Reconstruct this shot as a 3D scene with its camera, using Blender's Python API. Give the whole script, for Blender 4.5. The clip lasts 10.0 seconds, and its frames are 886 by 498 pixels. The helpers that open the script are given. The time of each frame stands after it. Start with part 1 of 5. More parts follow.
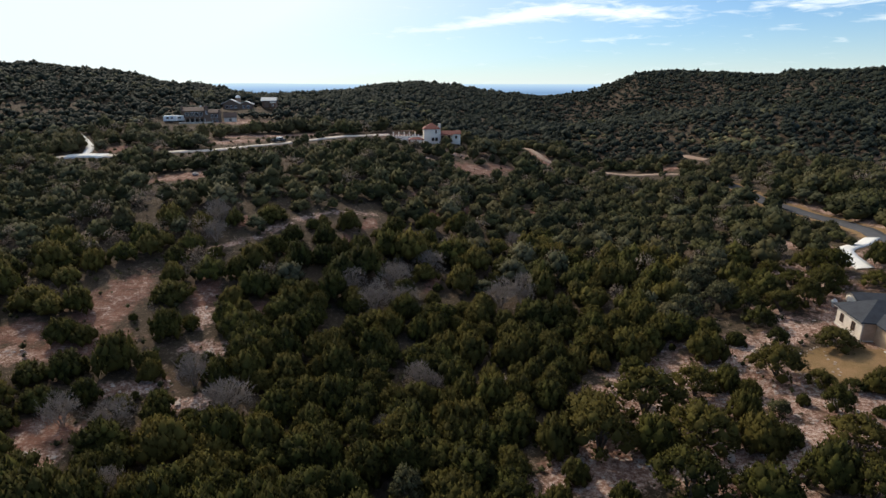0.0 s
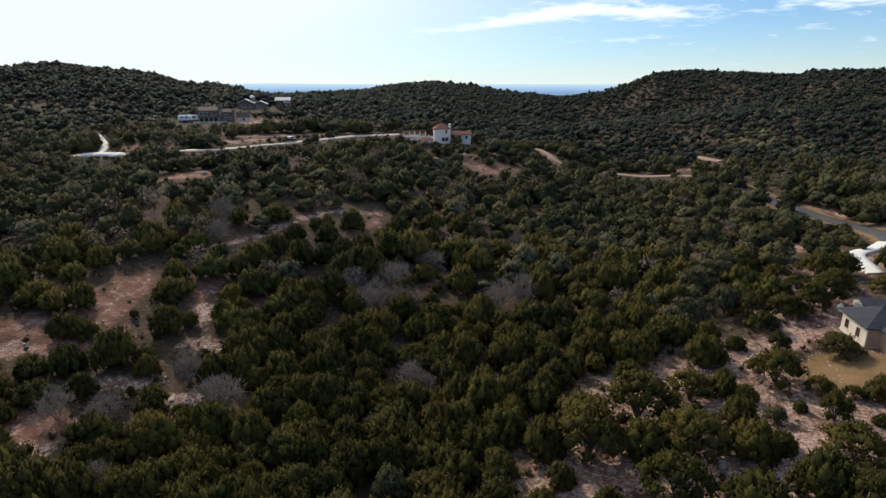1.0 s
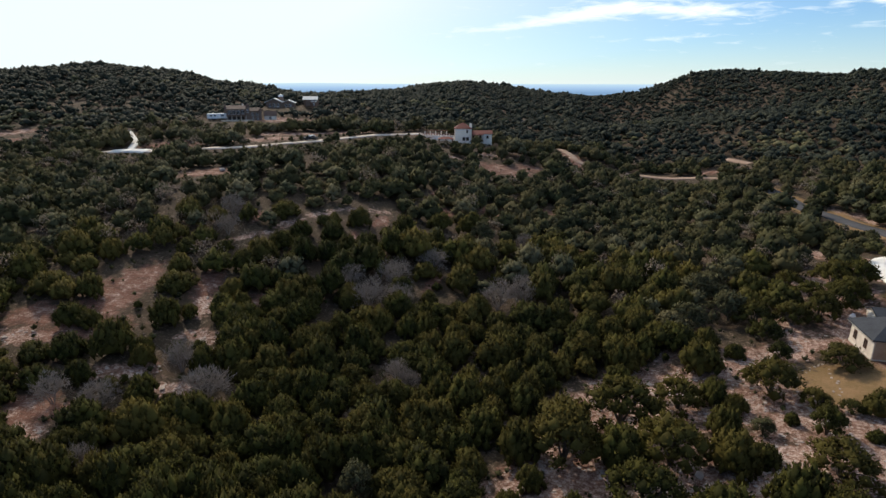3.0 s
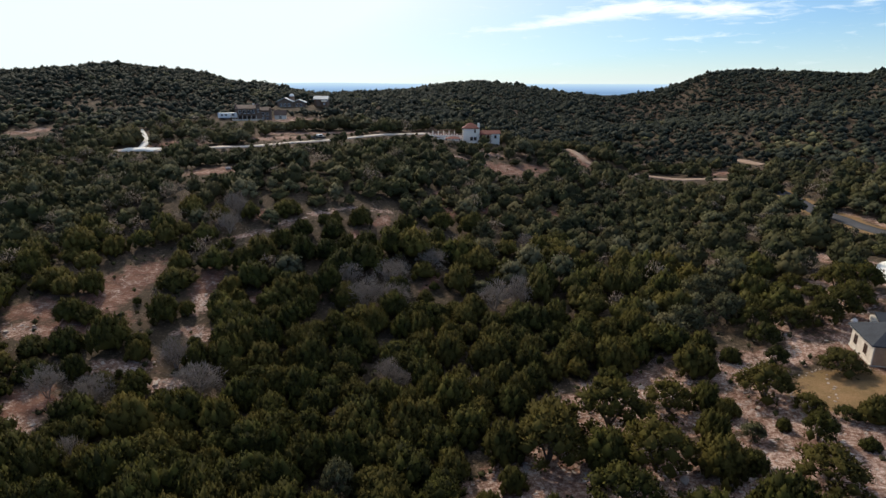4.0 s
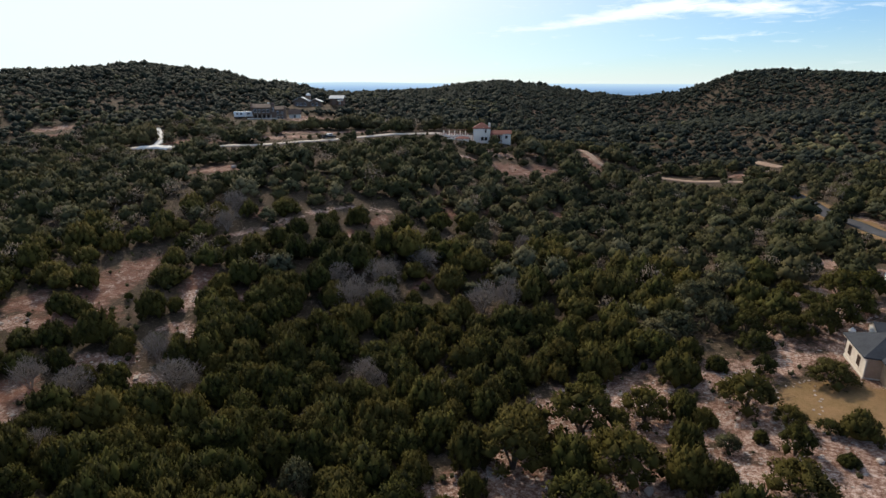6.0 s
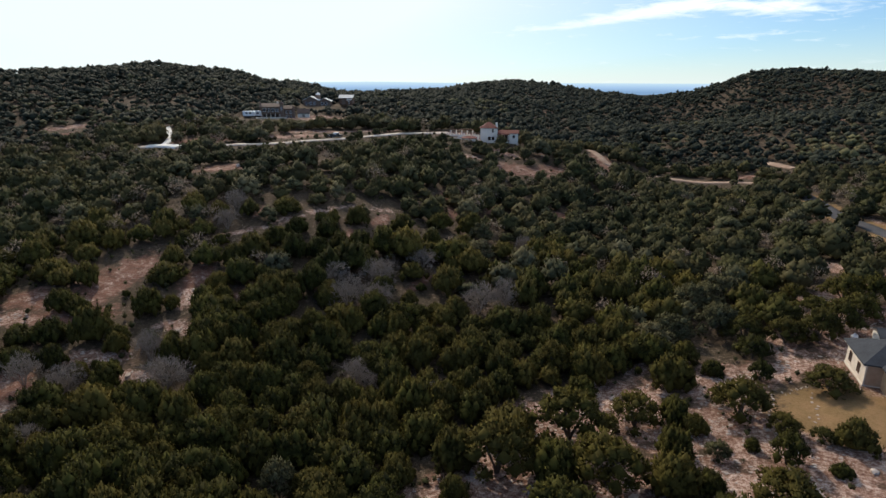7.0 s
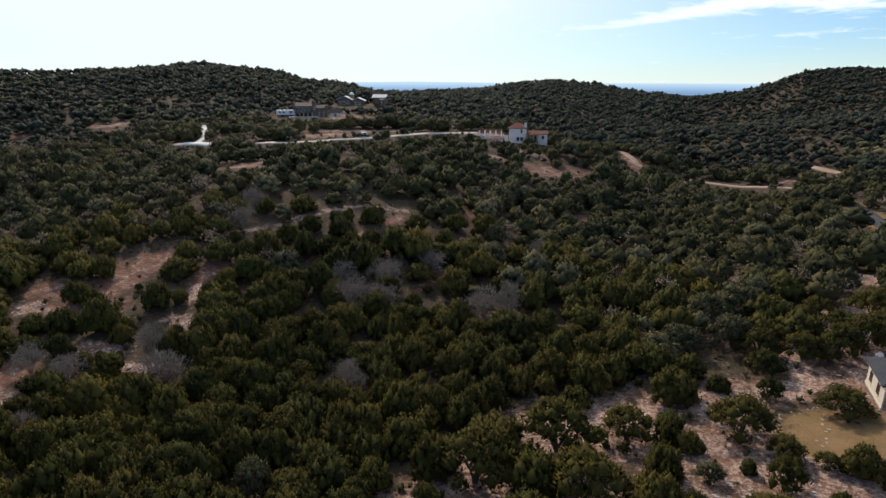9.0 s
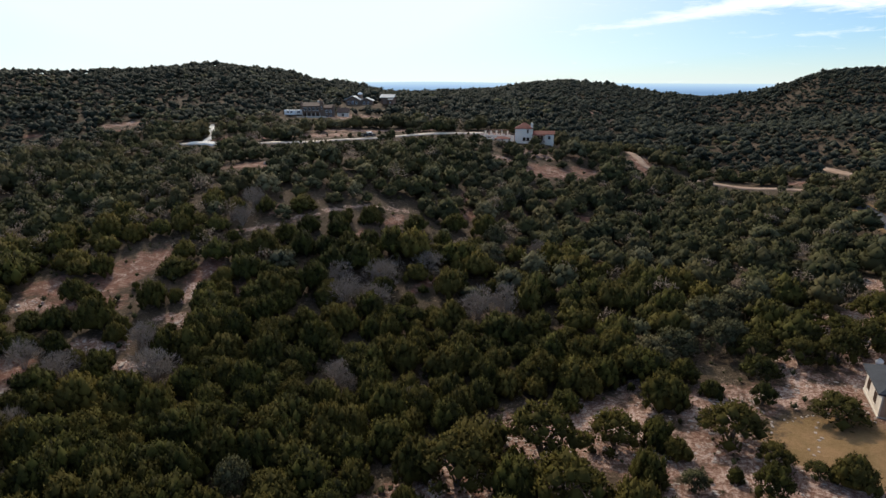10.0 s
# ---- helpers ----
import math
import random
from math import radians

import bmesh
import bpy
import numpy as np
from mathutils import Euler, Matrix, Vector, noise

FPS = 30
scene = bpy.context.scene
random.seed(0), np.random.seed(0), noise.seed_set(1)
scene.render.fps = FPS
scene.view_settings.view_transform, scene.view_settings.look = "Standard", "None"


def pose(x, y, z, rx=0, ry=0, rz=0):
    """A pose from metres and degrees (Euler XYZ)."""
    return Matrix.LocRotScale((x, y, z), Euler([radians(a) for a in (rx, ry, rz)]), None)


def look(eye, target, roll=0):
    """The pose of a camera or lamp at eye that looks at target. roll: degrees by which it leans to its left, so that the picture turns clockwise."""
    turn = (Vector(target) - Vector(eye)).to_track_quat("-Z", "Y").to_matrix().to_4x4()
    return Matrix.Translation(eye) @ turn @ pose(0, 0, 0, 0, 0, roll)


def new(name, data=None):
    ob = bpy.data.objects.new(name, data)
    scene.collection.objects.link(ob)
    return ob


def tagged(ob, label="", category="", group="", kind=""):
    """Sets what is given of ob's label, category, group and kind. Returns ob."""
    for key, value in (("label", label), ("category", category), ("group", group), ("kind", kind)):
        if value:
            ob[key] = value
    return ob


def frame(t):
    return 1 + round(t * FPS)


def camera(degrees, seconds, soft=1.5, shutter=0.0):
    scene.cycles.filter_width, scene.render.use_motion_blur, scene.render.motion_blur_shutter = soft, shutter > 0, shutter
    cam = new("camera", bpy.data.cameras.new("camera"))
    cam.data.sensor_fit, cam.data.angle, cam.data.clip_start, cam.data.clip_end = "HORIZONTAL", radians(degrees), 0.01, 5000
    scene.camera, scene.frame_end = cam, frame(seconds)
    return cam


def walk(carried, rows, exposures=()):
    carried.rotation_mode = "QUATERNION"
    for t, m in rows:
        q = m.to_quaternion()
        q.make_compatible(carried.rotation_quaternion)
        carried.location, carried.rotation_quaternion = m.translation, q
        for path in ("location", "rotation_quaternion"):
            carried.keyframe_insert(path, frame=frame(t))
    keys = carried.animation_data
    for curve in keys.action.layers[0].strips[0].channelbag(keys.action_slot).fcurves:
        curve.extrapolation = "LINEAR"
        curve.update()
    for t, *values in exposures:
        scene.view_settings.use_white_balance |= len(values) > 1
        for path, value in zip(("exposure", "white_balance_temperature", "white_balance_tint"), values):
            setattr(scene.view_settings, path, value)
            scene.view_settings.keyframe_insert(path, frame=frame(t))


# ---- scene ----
cam = camera(76.7, 10.0)
METRES, EYE, TILT, LEAN, TURN = 33.0, 38.0, -16.6, 0.0, 0.0
ROWS = [
    (0.0, 0.0, 0.0, 0.0, 0.0, 0.0, -0.0),
    (0.5, 0.05, 0.0021, 0.0007, 0.87, -0.0, -0.27),
    (1.0, 0.1001, 0.0043, 0.0007, 1.78, 0.0, -0.55),
    (1.5, 0.1507, 0.0066, 0.0004, 2.7, -0.01, -0.83),
    (2.0, 0.2013, 0.0092, 0.0003, 3.61, -0.03, -1.12),
    (2.5, 0.2519, 0.0122, 0.0009, 4.52, -0.06, -1.41),
    (4.0, 0.4003, 0.0292, 0.0042, 6.92, -0.16, -2.16),
    (4.5, 0.4507, 0.037, 0.0066, 7.59, -0.2, -2.38),
    (5.0, 0.5003, 0.0469, 0.0097, 8.23, -0.24, -2.6),
    (5.5, 0.5488, 0.0599, 0.0144, 8.88, -0.27, -2.8),
    (7.0, 0.6886, 0.1101, 0.0277, 10.99, -0.44, -3.43),
    (7.5, 0.733, 0.1295, 0.0335, 11.87, -0.5, -3.69),
    (8.0, 0.7778, 0.1498, 0.0392, 12.97, -0.57, -4.02),
    (8.5, 0.8224, 0.1706, 0.0447, 14.15, -0.66, -4.37),
    (9.0, 0.8673, 0.1923, 0.0504, 15.26, -0.75, -4.68),
    (9.5, 0.9116, 0.2141, 0.0561, 15.95, -0.8, -4.88),
    (10.0, 0.9554, 0.236, 0.0617, 16.62, -0.86, -5.07),
]
walk(cam, [(t, pose(0, 0, EYE, TILT, LEAN, TURN) @ pose(METRES * x, METRES * y, METRES * z, 90 + pitch, roll, yaw)) for t, x, y, z, yaw, pitch, roll in ROWS])

# ---- sky and sun ----
SUN_AZ, SUN_EL = -34.0, 37.0          # degrees from straight ahead (left is minus), above the horizon
scene.view_settings.exposure = 0.0
world = bpy.data.worlds.new("sky")
scene.world = world
world.use_nodes = True
wn, wl = world.node_tree.nodes, world.node_tree.links
wn.clear()
w_out = wn.new("ShaderNodeOutputWorld")
w_bg = wn.new("ShaderNodeBackground")
w_bg.inputs["Strength"].default_value = 0.10
w_sky = wn.new("ShaderNodeTexSky")
w_sky.sky_type = "NISHITA"
w_sky.sun_disc = False
w_sky.sun_elevation = radians(SUN_EL)
w_sky.sun_rotation = radians(SUN_AZ)
w_sky.altitude = 400
w_sky.air_density, w_sky.dust_density, w_sky.ozone_density = 1.0, 0.25, 3.0
# thin high cloud, laid out on a flat layer overhead
w_co = wn.new("ShaderNodeTexCoord")
w_sep = wn.new("ShaderNodeSeparateXYZ")
wl.new(w_co.outputs["Generated"], w_sep.inputs[0])


def w_math(op, a, b=None, clamp=False):
    n = wn.new("ShaderNodeMath")
    n.operation, n.use_clamp = op, clamp
    for i, v in enumerate((a, b)):
        if v is None:
            continue
        if isinstance(v, (int, float)):
            n.inputs[i].default_value = v
        else:
            wl.new(v, n.inputs[i])
    return n.outputs[0]


w_h = w_math("ADD", w_math("MAXIMUM", w_sep.outputs["Z"], 0.0), 0.10)
w_cmb = wn.new("ShaderNodeCombineXYZ")
wl.new(w_math("DIVIDE", w_sep.outputs["X"], w_h), w_cmb.inputs[0])
wl.new(w_math("DIVIDE", w_sep.outputs["Y"], w_h), w_cmb.inputs[1])
w_cmb.inputs[2].default_value = 3.7
w_n1 = wn.new("ShaderNodeTexNoise")
w_n1.inputs["Scale"].default_value, w_n1.inputs["Detail"].default_value, w_n1.inputs["Roughness"].default_value = 0.75, 9.0, 0.56
w_n1.inputs["Distortion"].default_value = 0.35
wl.new(w_cmb.outputs[0], w_n1.inputs["Vector"])
w_cl = wn.new("ShaderNodeMapRange")
w_cl.inputs[1].default_value, w_cl.inputs[2].default_value = 0.50, 0.60
w_cl.inputs[4].default_value = 0.9
wl.new(w_n1.outputs[0], w_cl.inputs[0])
# streaks of bright cloud low in the sky: bearing, height, half length, half depth, slant, strength
STREAKS = [(1.5, 5.1, 7.0, 0.32, 0.10, 0.9), (8.5, 6.2, 6.0, 0.75, 0.12, 1.3), (17.0, 5.9, 5.5, 0.62, -0.06, 1.3), (15.5, 3.8, 4.2, 0.22, 0.05, 0.7), (25.0, 3.2, 2.4, 0.10, 0.0, 0.5), (29.5, 4.3, 1.8, 0.30, 0.0, 0.45), (33.5, 6.2, 6.0, 0.50, 0.02, 1.2), (36.5, 4.7, 2.5, 0.25, 0.05, 0.8)]
w_az = w_math("MULTIPLY", w_math("ARCTAN2", w_sep.outputs["X"], w_sep.outputs["Y"]), 57.2958)
w_el = w_math("MULTIPLY", w_math("ARCSINE", w_sep.outputs["Z"]), 57.2958)
w_sum = None
for s_az, s_el, s_long, s_deep, s_slant, s_power in STREAKS:
    off = w_math("SUBTRACT", w_az, s_az)
    up = w_math("DIVIDE", w_math("SUBTRACT", w_math("SUBTRACT", w_el, s_el), w_math("MULTIPLY", off, s_slant)), s_deep)
    far_off = w_math("ADD", w_math("POWER", w_math("ABSOLUTE", w_math("DIVIDE", off, s_long)), 2.0), w_math("POWER", w_math("ABSOLUTE", up), 2.0))
    one = w_math("MULTIPLY", w_math("EXPONENT", w_math("MULTIPLY", far_off, -1.0)), s_power)
    w_sum = one if w_sum is None else w_math("ADD", w_sum, one)
w_cv = wn.new("ShaderNodeCombineXYZ")
wl.new(w_math("MULTIPLY", w_az, 0.22), w_cv.inputs[0])
wl.new(w_math("MULTIPLY", w_el, 1.25), w_cv.inputs[1])
w_n2 = wn.new("ShaderNodeTexNoise")
w_n2.inputs["Scale"].default_value, w_n2.inputs["Detail"].default_value, w_n2.inputs["Roughness"].default_value = 1.6, 8.0, 0.62
w_n2.inputs["Distortion"].default_value = 0.6
wl.new(w_cv.outputs[0], w_n2.inputs["Vector"])
w_puff = w_math("MULTIPLY", w_math("ADD", w_sum, w_math("MULTIPLY", w_math("SUBTRACT", w_n2.outputs[0], 0.60), 3.0)), 1.0, True)
w_high = w_math("MULTIPLY", w_cl.outputs[0], w_math("MULTIPLY", w_math("SUBTRACT", w_sep.outputs["Z"], 0.14), 10.0, True))
w_cloud = w_math("MAXIMUM", w_high, w_puff)
w_cc = wn.new("ShaderNodeMix")
w_cc.data_type = "RGBA"
w_cc.inputs[7].default_value = (10.5, 11.4, 11.8, 1)
wl.new(w_cloud, w_cc.inputs[0])
w_tint = wn.new("ShaderNodeMix")
w_tint.data_type, w_tint.blend_type = "RGBA", "MULTIPLY"
w_tint.inputs[0].default_value = 1.0
w_tint.inputs[7].default_value = (0.78, 1.02, 1.28, 1)
wl.new(w_sky.outputs[0], w_tint.inputs[6])
wl.new(w_tint.outputs[2], w_cc.inputs[6])
# bright veil of haze towards the sun and along the horizon
w_dot = wn.new("ShaderNodeVectorMath")
w_dot.operation = "DOT_PRODUCT"
wl.new(w_co.outputs["Generated"], w_dot.inputs[0])
w_dot.inputs[1].default_value = (math.sin(radians(SUN_AZ)) * math.cos(radians(SUN_EL)), math.cos(radians(SUN_AZ)) * math.cos(radians(SUN_EL)), math.sin(radians(SUN_EL)))
w_aur = w_math("MULTIPLY", w_math("POWER", w_math("MAXIMUM", w_dot.outputs["Value"], 0.0), 5.0), 2.8, True)
w_low = w_math("MULTIPLY", w_math("POWER", w_math("SUBTRACT", 1.0, w_math("MAXIMUM", w_sep.outputs["Z"], 0.0)), 26.0), 0.6, True)
w_veil = wn.new("ShaderNodeMix")
w_veil.data_type = "RGBA"
w_veil.inputs[7].default_value = (9.2, 10.2, 10.3, 1)
wl.new(w_math("MAXIMUM", w_aur, w_low), w_veil.inputs[0])
wl.new(w_cc.outputs[2], w_veil.inputs[6])
wl.new(w_veil.outputs[2], w_bg.inputs[0])
wl.new(w_bg.outputs[0], w_out.inputs[0])

sun_way = Vector((math.sin(radians(SUN_AZ)) * math.cos(radians(SUN_EL)), math.cos(radians(SUN_AZ)) * math.cos(radians(SUN_EL)), math.sin(radians(SUN_EL))))
sun = new("sun", bpy.data.lights.new("sun", "SUN"))
sun.data.energy, sun.data.angle, sun.data.color = 3.5, radians(0.6), (1.0, 0.87, 0.70)
sun.matrix_world = look(sun_way * 300, (0, 0, 0))

# ---- materials ----


def shader(name, rough=0.8, metal=0.0, spec=0.3):
    m = bpy.data.materials.new(name)
    m.use_nodes = True
    n = m.node_tree.nodes
    b = n["Principled BSDF"]
    b.inputs["Roughness"].default_value, b.inputs["Metallic"].default_value = rough, metal
    b.inputs["Specular IOR Level"].default_value = spec
    return m, n, m.node_tree.links, b


def ramp(n, l, src, stops):
    r = n.new("ShaderNodeValToRGB")
    while len(r.color_ramp.elements) < len(stops):
        r.color_ramp.elements.new(0.5)
    for e, (p, c) in zip(r.color_ramp.elements, stops):
        e.position, e.color = p, (*c, 1)
    l.new(src, r.inputs[0])
    return r.outputs[0]


def noisy(n, l, scale, detail=4.0, rough=0.6, vector=None):
    t = n.new("ShaderNodeTexNoise")
    t.inputs["Scale"].default_value, t.inputs["Detail"].default_value, t.inputs["Roughness"].default_value = scale, detail, rough
    if vector is not None:
        l.new(vector, t.inputs["Vector"])
    return t.outputs[0]


def mixed(n, l, fac, a, b, blend="MIX"):
    k = n.new("ShaderNodeMix")
    k.data_type, k.blend_type = "RGBA", blend
    for i, v in ((0, fac), (6, a), (7, b)):
        if isinstance(v, float):
            k.inputs[i].default_value = v
        elif isinstance(v, tuple):
            k.inputs[i].default_value = (*v, 1)
        else:
            l.new(v, k.inputs[i])
    return k.outputs[2]


def bump(n, l, b, height, dist, strength=0.6):
    k = n.new("ShaderNodeBump")
    k.inputs["Distance"].default_value, k.inputs["Strength"].default_value = dist, strength
    l.new(height, k.inputs["Height"])
    l.new(k.outputs[0], b.inputs["Normal"])


def place_co(n):
    return n.new("ShaderNodeNewGeometry").outputs["Position"]


def grainy(name, dark, light, scale, rough=0.85, metal=0.0, depth=0.02, fine=8.0):
    """A worn surface: large stains and fine grain between two colours."""
    m, n, l, b = shader(name, rough, metal)
    p = place_co(n)
    big = noisy(n, l, scale, 3, 0.55, p)
    small = noisy(n, l, scale * fine, 4, 0.65, p)
    col = mixed(n, l, 0.45, ramp(n, l, big, ((0.3, dark), (0.7, light))), ramp(n, l, small, ((0.3, dark), (0.7, light))))
    l.new(col, b.inputs["Base Color"])
    bump(n, l, b, small, depth)
    return m


def foliage(name, dark, light, warm, glow, attribute):
    """Leaves: tint by tree, by clump and by grain; some light passes through."""
    m, n, l, b = shader(name, 0.8, 0.0, 0.10)
    if attribute:
        a = n.new("ShaderNodeAttribute")
        a.attribute_name = "tint"
        tree = a.outputs["Fac"]
    else:
        tree = n.new("ShaderNodeObjectInfo").outputs["Random"]
    geo = n.new("ShaderNodeNewGeometry")
    col = ramp(n, l, geo.outputs["Random Per Island"], ((0.0, dark), (1.0, light)))
    col = mixed(n, l, ramp(n, l, tree, ((0.25, (0, 0, 0)), (1.0, (0.75, 0.75, 0.75)))), col, warm)
    patch = noisy(n, l, 0.045, 2, 0.5, geo.outputs["Position"])
    col = mixed(n, l, 1.0, col, ramp(n, l, patch, ((0.3, (0.70, 0.74, 0.78)), (0.7, (1.18, 1.14, 1.0)))), "MULTIPLY")
    stand = noisy(n, l, 0.011, 3, 0.6, geo.outputs["Position"])
    col = mixed(n, l, 1.0, col, ramp(n, l, stand, ((0.34, (0.76, 0.80, 0.78)), (0.66, (1.24, 1.18, 1.22)))), "MULTIPLY")
    l.new(col, b.inputs["Base Color"])
    tr = n.new("ShaderNodeBsdfTranslucent")
    l.new(col, tr.inputs[0])
    mx = n.new("ShaderNodeMixShader")
    mx.inputs[0].default_value = glow
    l.new(b.outputs[0], mx.inputs[1])
    l.new(tr.outputs[0], mx.inputs[2])
    l.new(mx.outputs[0], n["Material Output"].inputs[0])
    return m


JUNIPER = ((0.024, 0.026, 0.009), (0.098, 0.094, 0.022), (0.114, 0.091, 0.024))
# juniper green with extra blue, the valley haze put into the leaf colour
WOODS = ((0.029, 0.032, 0.016), (0.086, 0.085, 0.034), (0.100, 0.086, 0.041))
# far hills: same woods, painted darker for shade and bluer for haze
SHADED_FARWOODS = ((0.025, 0.032, 0.025), (0.036, 0.043, 0.032), (0.044, 0.048, 0.034))
OAK = ((0.052, 0.055, 0.028), (0.124, 0.122, 0.066), (0.150, 0.136, 0.080))
M_JUNIPER = foliage("juniper_leaf", *JUNIPER, 0.25, False)
M_EDGE = foliage("edge_juniper_leaf", *JUNIPER, 0.22, True)
M_OAK = foliage("oak_leaf", *OAK, 0.2, False)
M_WOODS = foliage("woods_leaf", *WOODS, 0.2, True)
# leaf colour here carries the hills' shade and haze
M_SHADED_FARWOODS = foliage("shaded_hazy_far_woods_leaf", *SHADED_FARWOODS, 0.1, True)
M_OAKWOODS = foliage("oak_woods_leaf", *OAK, 0.2, True)
M_TWIG = grainy("grey_twig", (0.165, 0.130, 0.106), (0.310, 0.250, 0.208), 1.5)
M_BARK = grainy("bark", (0.05, 0.04, 0.032), (0.13, 0.11, 0.095), 2.0, depth=0.03)
M_ASPHALT = grainy("asphalt", (0.05, 0.05, 0.055), (0.085, 0.085, 0.095), 0.4, 0.9, fine=40)
M_LIMEROAD = grainy("caliche_road", (0.55, 0.45, 0.37), (0.74, 0.64, 0.55), 0.25, 0.95, fine=16)
M_CONCRETE = grainy("pale_concrete", (0.62, 0.60, 0.57), (0.78, 0.76, 0.73), 0.3, 0.9, fine=20)
M_DIRT = grainy("dirt_track", (0.24, 0.145, 0.10), (0.42, 0.31, 0.24), 0.35, 0.95, fine=14)
M_STUCCO = grainy("white_stucco", (0.78, 0.70, 0.61), (0.90, 0.82, 0.73), 0.5, 0.85, depth=0.01)
M_STONE = grainy("limestone", (0.50, 0.43, 0.36), (0.78, 0.70, 0.61), 0.9, 0.9, depth=0.03)
M_ROCK = grainy("loose_limestone", (0.28, 0.22, 0.185), (0.56, 0.48, 0.43), 0.5, 0.95, depth=0.03)
M_BRICK = grainy("brown_stone", (0.13, 0.085, 0.065), (0.24, 0.17, 0.13), 1.2, 0.9)
M_TAN = grainy("tan_stone", (0.34, 0.225, 0.15), (0.50, 0.36, 0.26), 1.4, 0.9, depth=0.03)
M_TILE = grainy("red_roof_tile", (0.14, 0.042, 0.032), (0.24, 0.085, 0.062), 0.8, 0.8)
M_SHINGLE = grainy("grey_shingle", (0.026, 0.029, 0.037), (0.055, 0.060, 0.072), 0.8, 0.9)
M_SHINGLE_B = grainy("brown_shingle", (0.070, 0.046, 0.040), (0.125, 0.084, 0.072), 0.8, 0.85)
M_METAL = grainy("metal_roof", (0.46, 0.46, 0.46), (0.62, 0.62, 0.61), 0.5, 0.75, 0.1, 0.005)
M_WOOD = grainy("stained_timber", (0.10, 0.055, 0.035), (0.19, 0.11, 0.075), 1.5, 0.8)
M_TRIM = grainy("painted_trim", (0.55, 0.50, 0.43), (0.72, 0.67, 0.60), 1.0, 0.7)
M_WHITE = grainy("white_paint", (0.70, 0.70, 0.70), (0.82, 0.82, 0.82), 0.8, 0.45)
M_DARK = grainy("dark_paint", (0.02, 0.022, 0.026), (0.04, 0.042, 0.048), 1.0, 0.35)
M_SILVER = grainy("silver_paint", (0.30, 0.31, 0.33), (0.42, 0.43, 0.45), 1.0, 0.3, 0.7, 0.001)
M_RUBBER = grainy("rubber", (0.015, 0.015, 0.015), (0.03, 0.03, 0.03), 3.0, 0.9)
m, n, l, b = shader("window_glass", 0.08, 0.0, 0.5)
b.inputs["Base Color"].default_value = (0.015, 0.018, 0.022, 1)
M_GLASS = m

# ground: leaf litter, red earth, pale rock and dry grass
m, n, l, b = shader("hill_ground", 0.95, 0.0, 0.15)
p = place_co(n)


def zone(name, soft=0.22, breakup=1.5):
    a = n.new("ShaderNodeAttribute")
    a.attribute_name = name
    k = n.new("ShaderNodeMapRange")
    k.inputs[1].default_value, k.inputs[2].default_value = 0.5 - soft, 0.5 + soft
    s = n.new("ShaderNodeMath")
    s.operation = "ADD"
    j = n.new("ShaderNodeMath")
    j.operation = "MULTIPLY_ADD"
    l.new(noisy(n, l, 0.45, 6, 0.7, p), j.inputs[0])
    j.inputs[1].default_value, j.inputs[2].default_value = breakup, -breakup / 2
    l.new(a.outputs["Fac"], s.inputs[0])
    l.new(j.outputs[0], s.inputs[1])
    l.new(s.outputs[0], k.inputs[0])
    within = n.new("ShaderNodeMath")
    within.operation, within.use_clamp = "MULTIPLY", True
    l.new(a.outputs["Fac"], within.inputs[0])
    within.inputs[1].default_value = 4.0
    both = n.new("ShaderNodeMath")
    both.operation = "MULTIPLY"
    l.new(k.outputs[0], both.inputs[0])
    l.new(within.outputs[0], both.inputs[1])
    return both.outputs[0]


fine = noisy(n, l, 3.0, 5, 0.7, p)
broad = noisy(n, l, 0.12, 4, 0.6, p)
litter = mixed(n, l, 0.5, ramp(n, l, fine, ((0.32, (0.024, 0.017, 0.011)), (0.68, (0.120, 0.085, 0.058)))), ramp(n, l, broad, ((0.35, (0.032, 0.027, 0.015)), (0.65, (0.090, 0.058, 0.038)))))
earth = mixed(n, l, 0.5, ramp(n, l, fine, ((0.3, (0.14, 0.064, 0.044)), (0.7, (0.26, 0.130, 0.092)))), ramp(n, l, broad, ((0.35, (0.155, 0.072, 0.050)), (0.65, (0.24, 0.122, 0.087)))))
spots = noisy(n, l, 2.2, 7, 0.78, p)
rock = ramp(n, l, spots, ((0.38, (0.13, 0.072, 0.052)), (0.48, (0.28, 0.172, 0.130)), (0.60, (0.57, 0.46, 0.40))))
rock = mixed(n, l, 1.0, rock, ramp(n, l, noisy(n, l, 0.17, 5, 0.65, p), ((0.40, (0.68, 0.60, 0.57)), (0.56, (1.08, 1.05, 1.05)))), "MULTIPLY")
lawn = mixed(n, l, 0.5, ramp(n, l, fine, ((0.3, (0.165, 0.098, 0.042)), (0.7, (0.31, 0.195, 0.098)))), ramp(n, l, noisy(n, l, 0.35, 5, 0.65, p), ((0.36, (0.155, 0.108, 0.046)), (0.64, (0.29, 0.175, 0.092)))))
pebbles = ramp(n, l, noisy(n, l, 2.4, 7, 0.75, p), ((0.54, (0, 0, 0)), (0.66, (0.65, 0.65, 0.65))))
earth = mixed(n, l, pebbles, earth, (0.46, 0.36, 0.31))
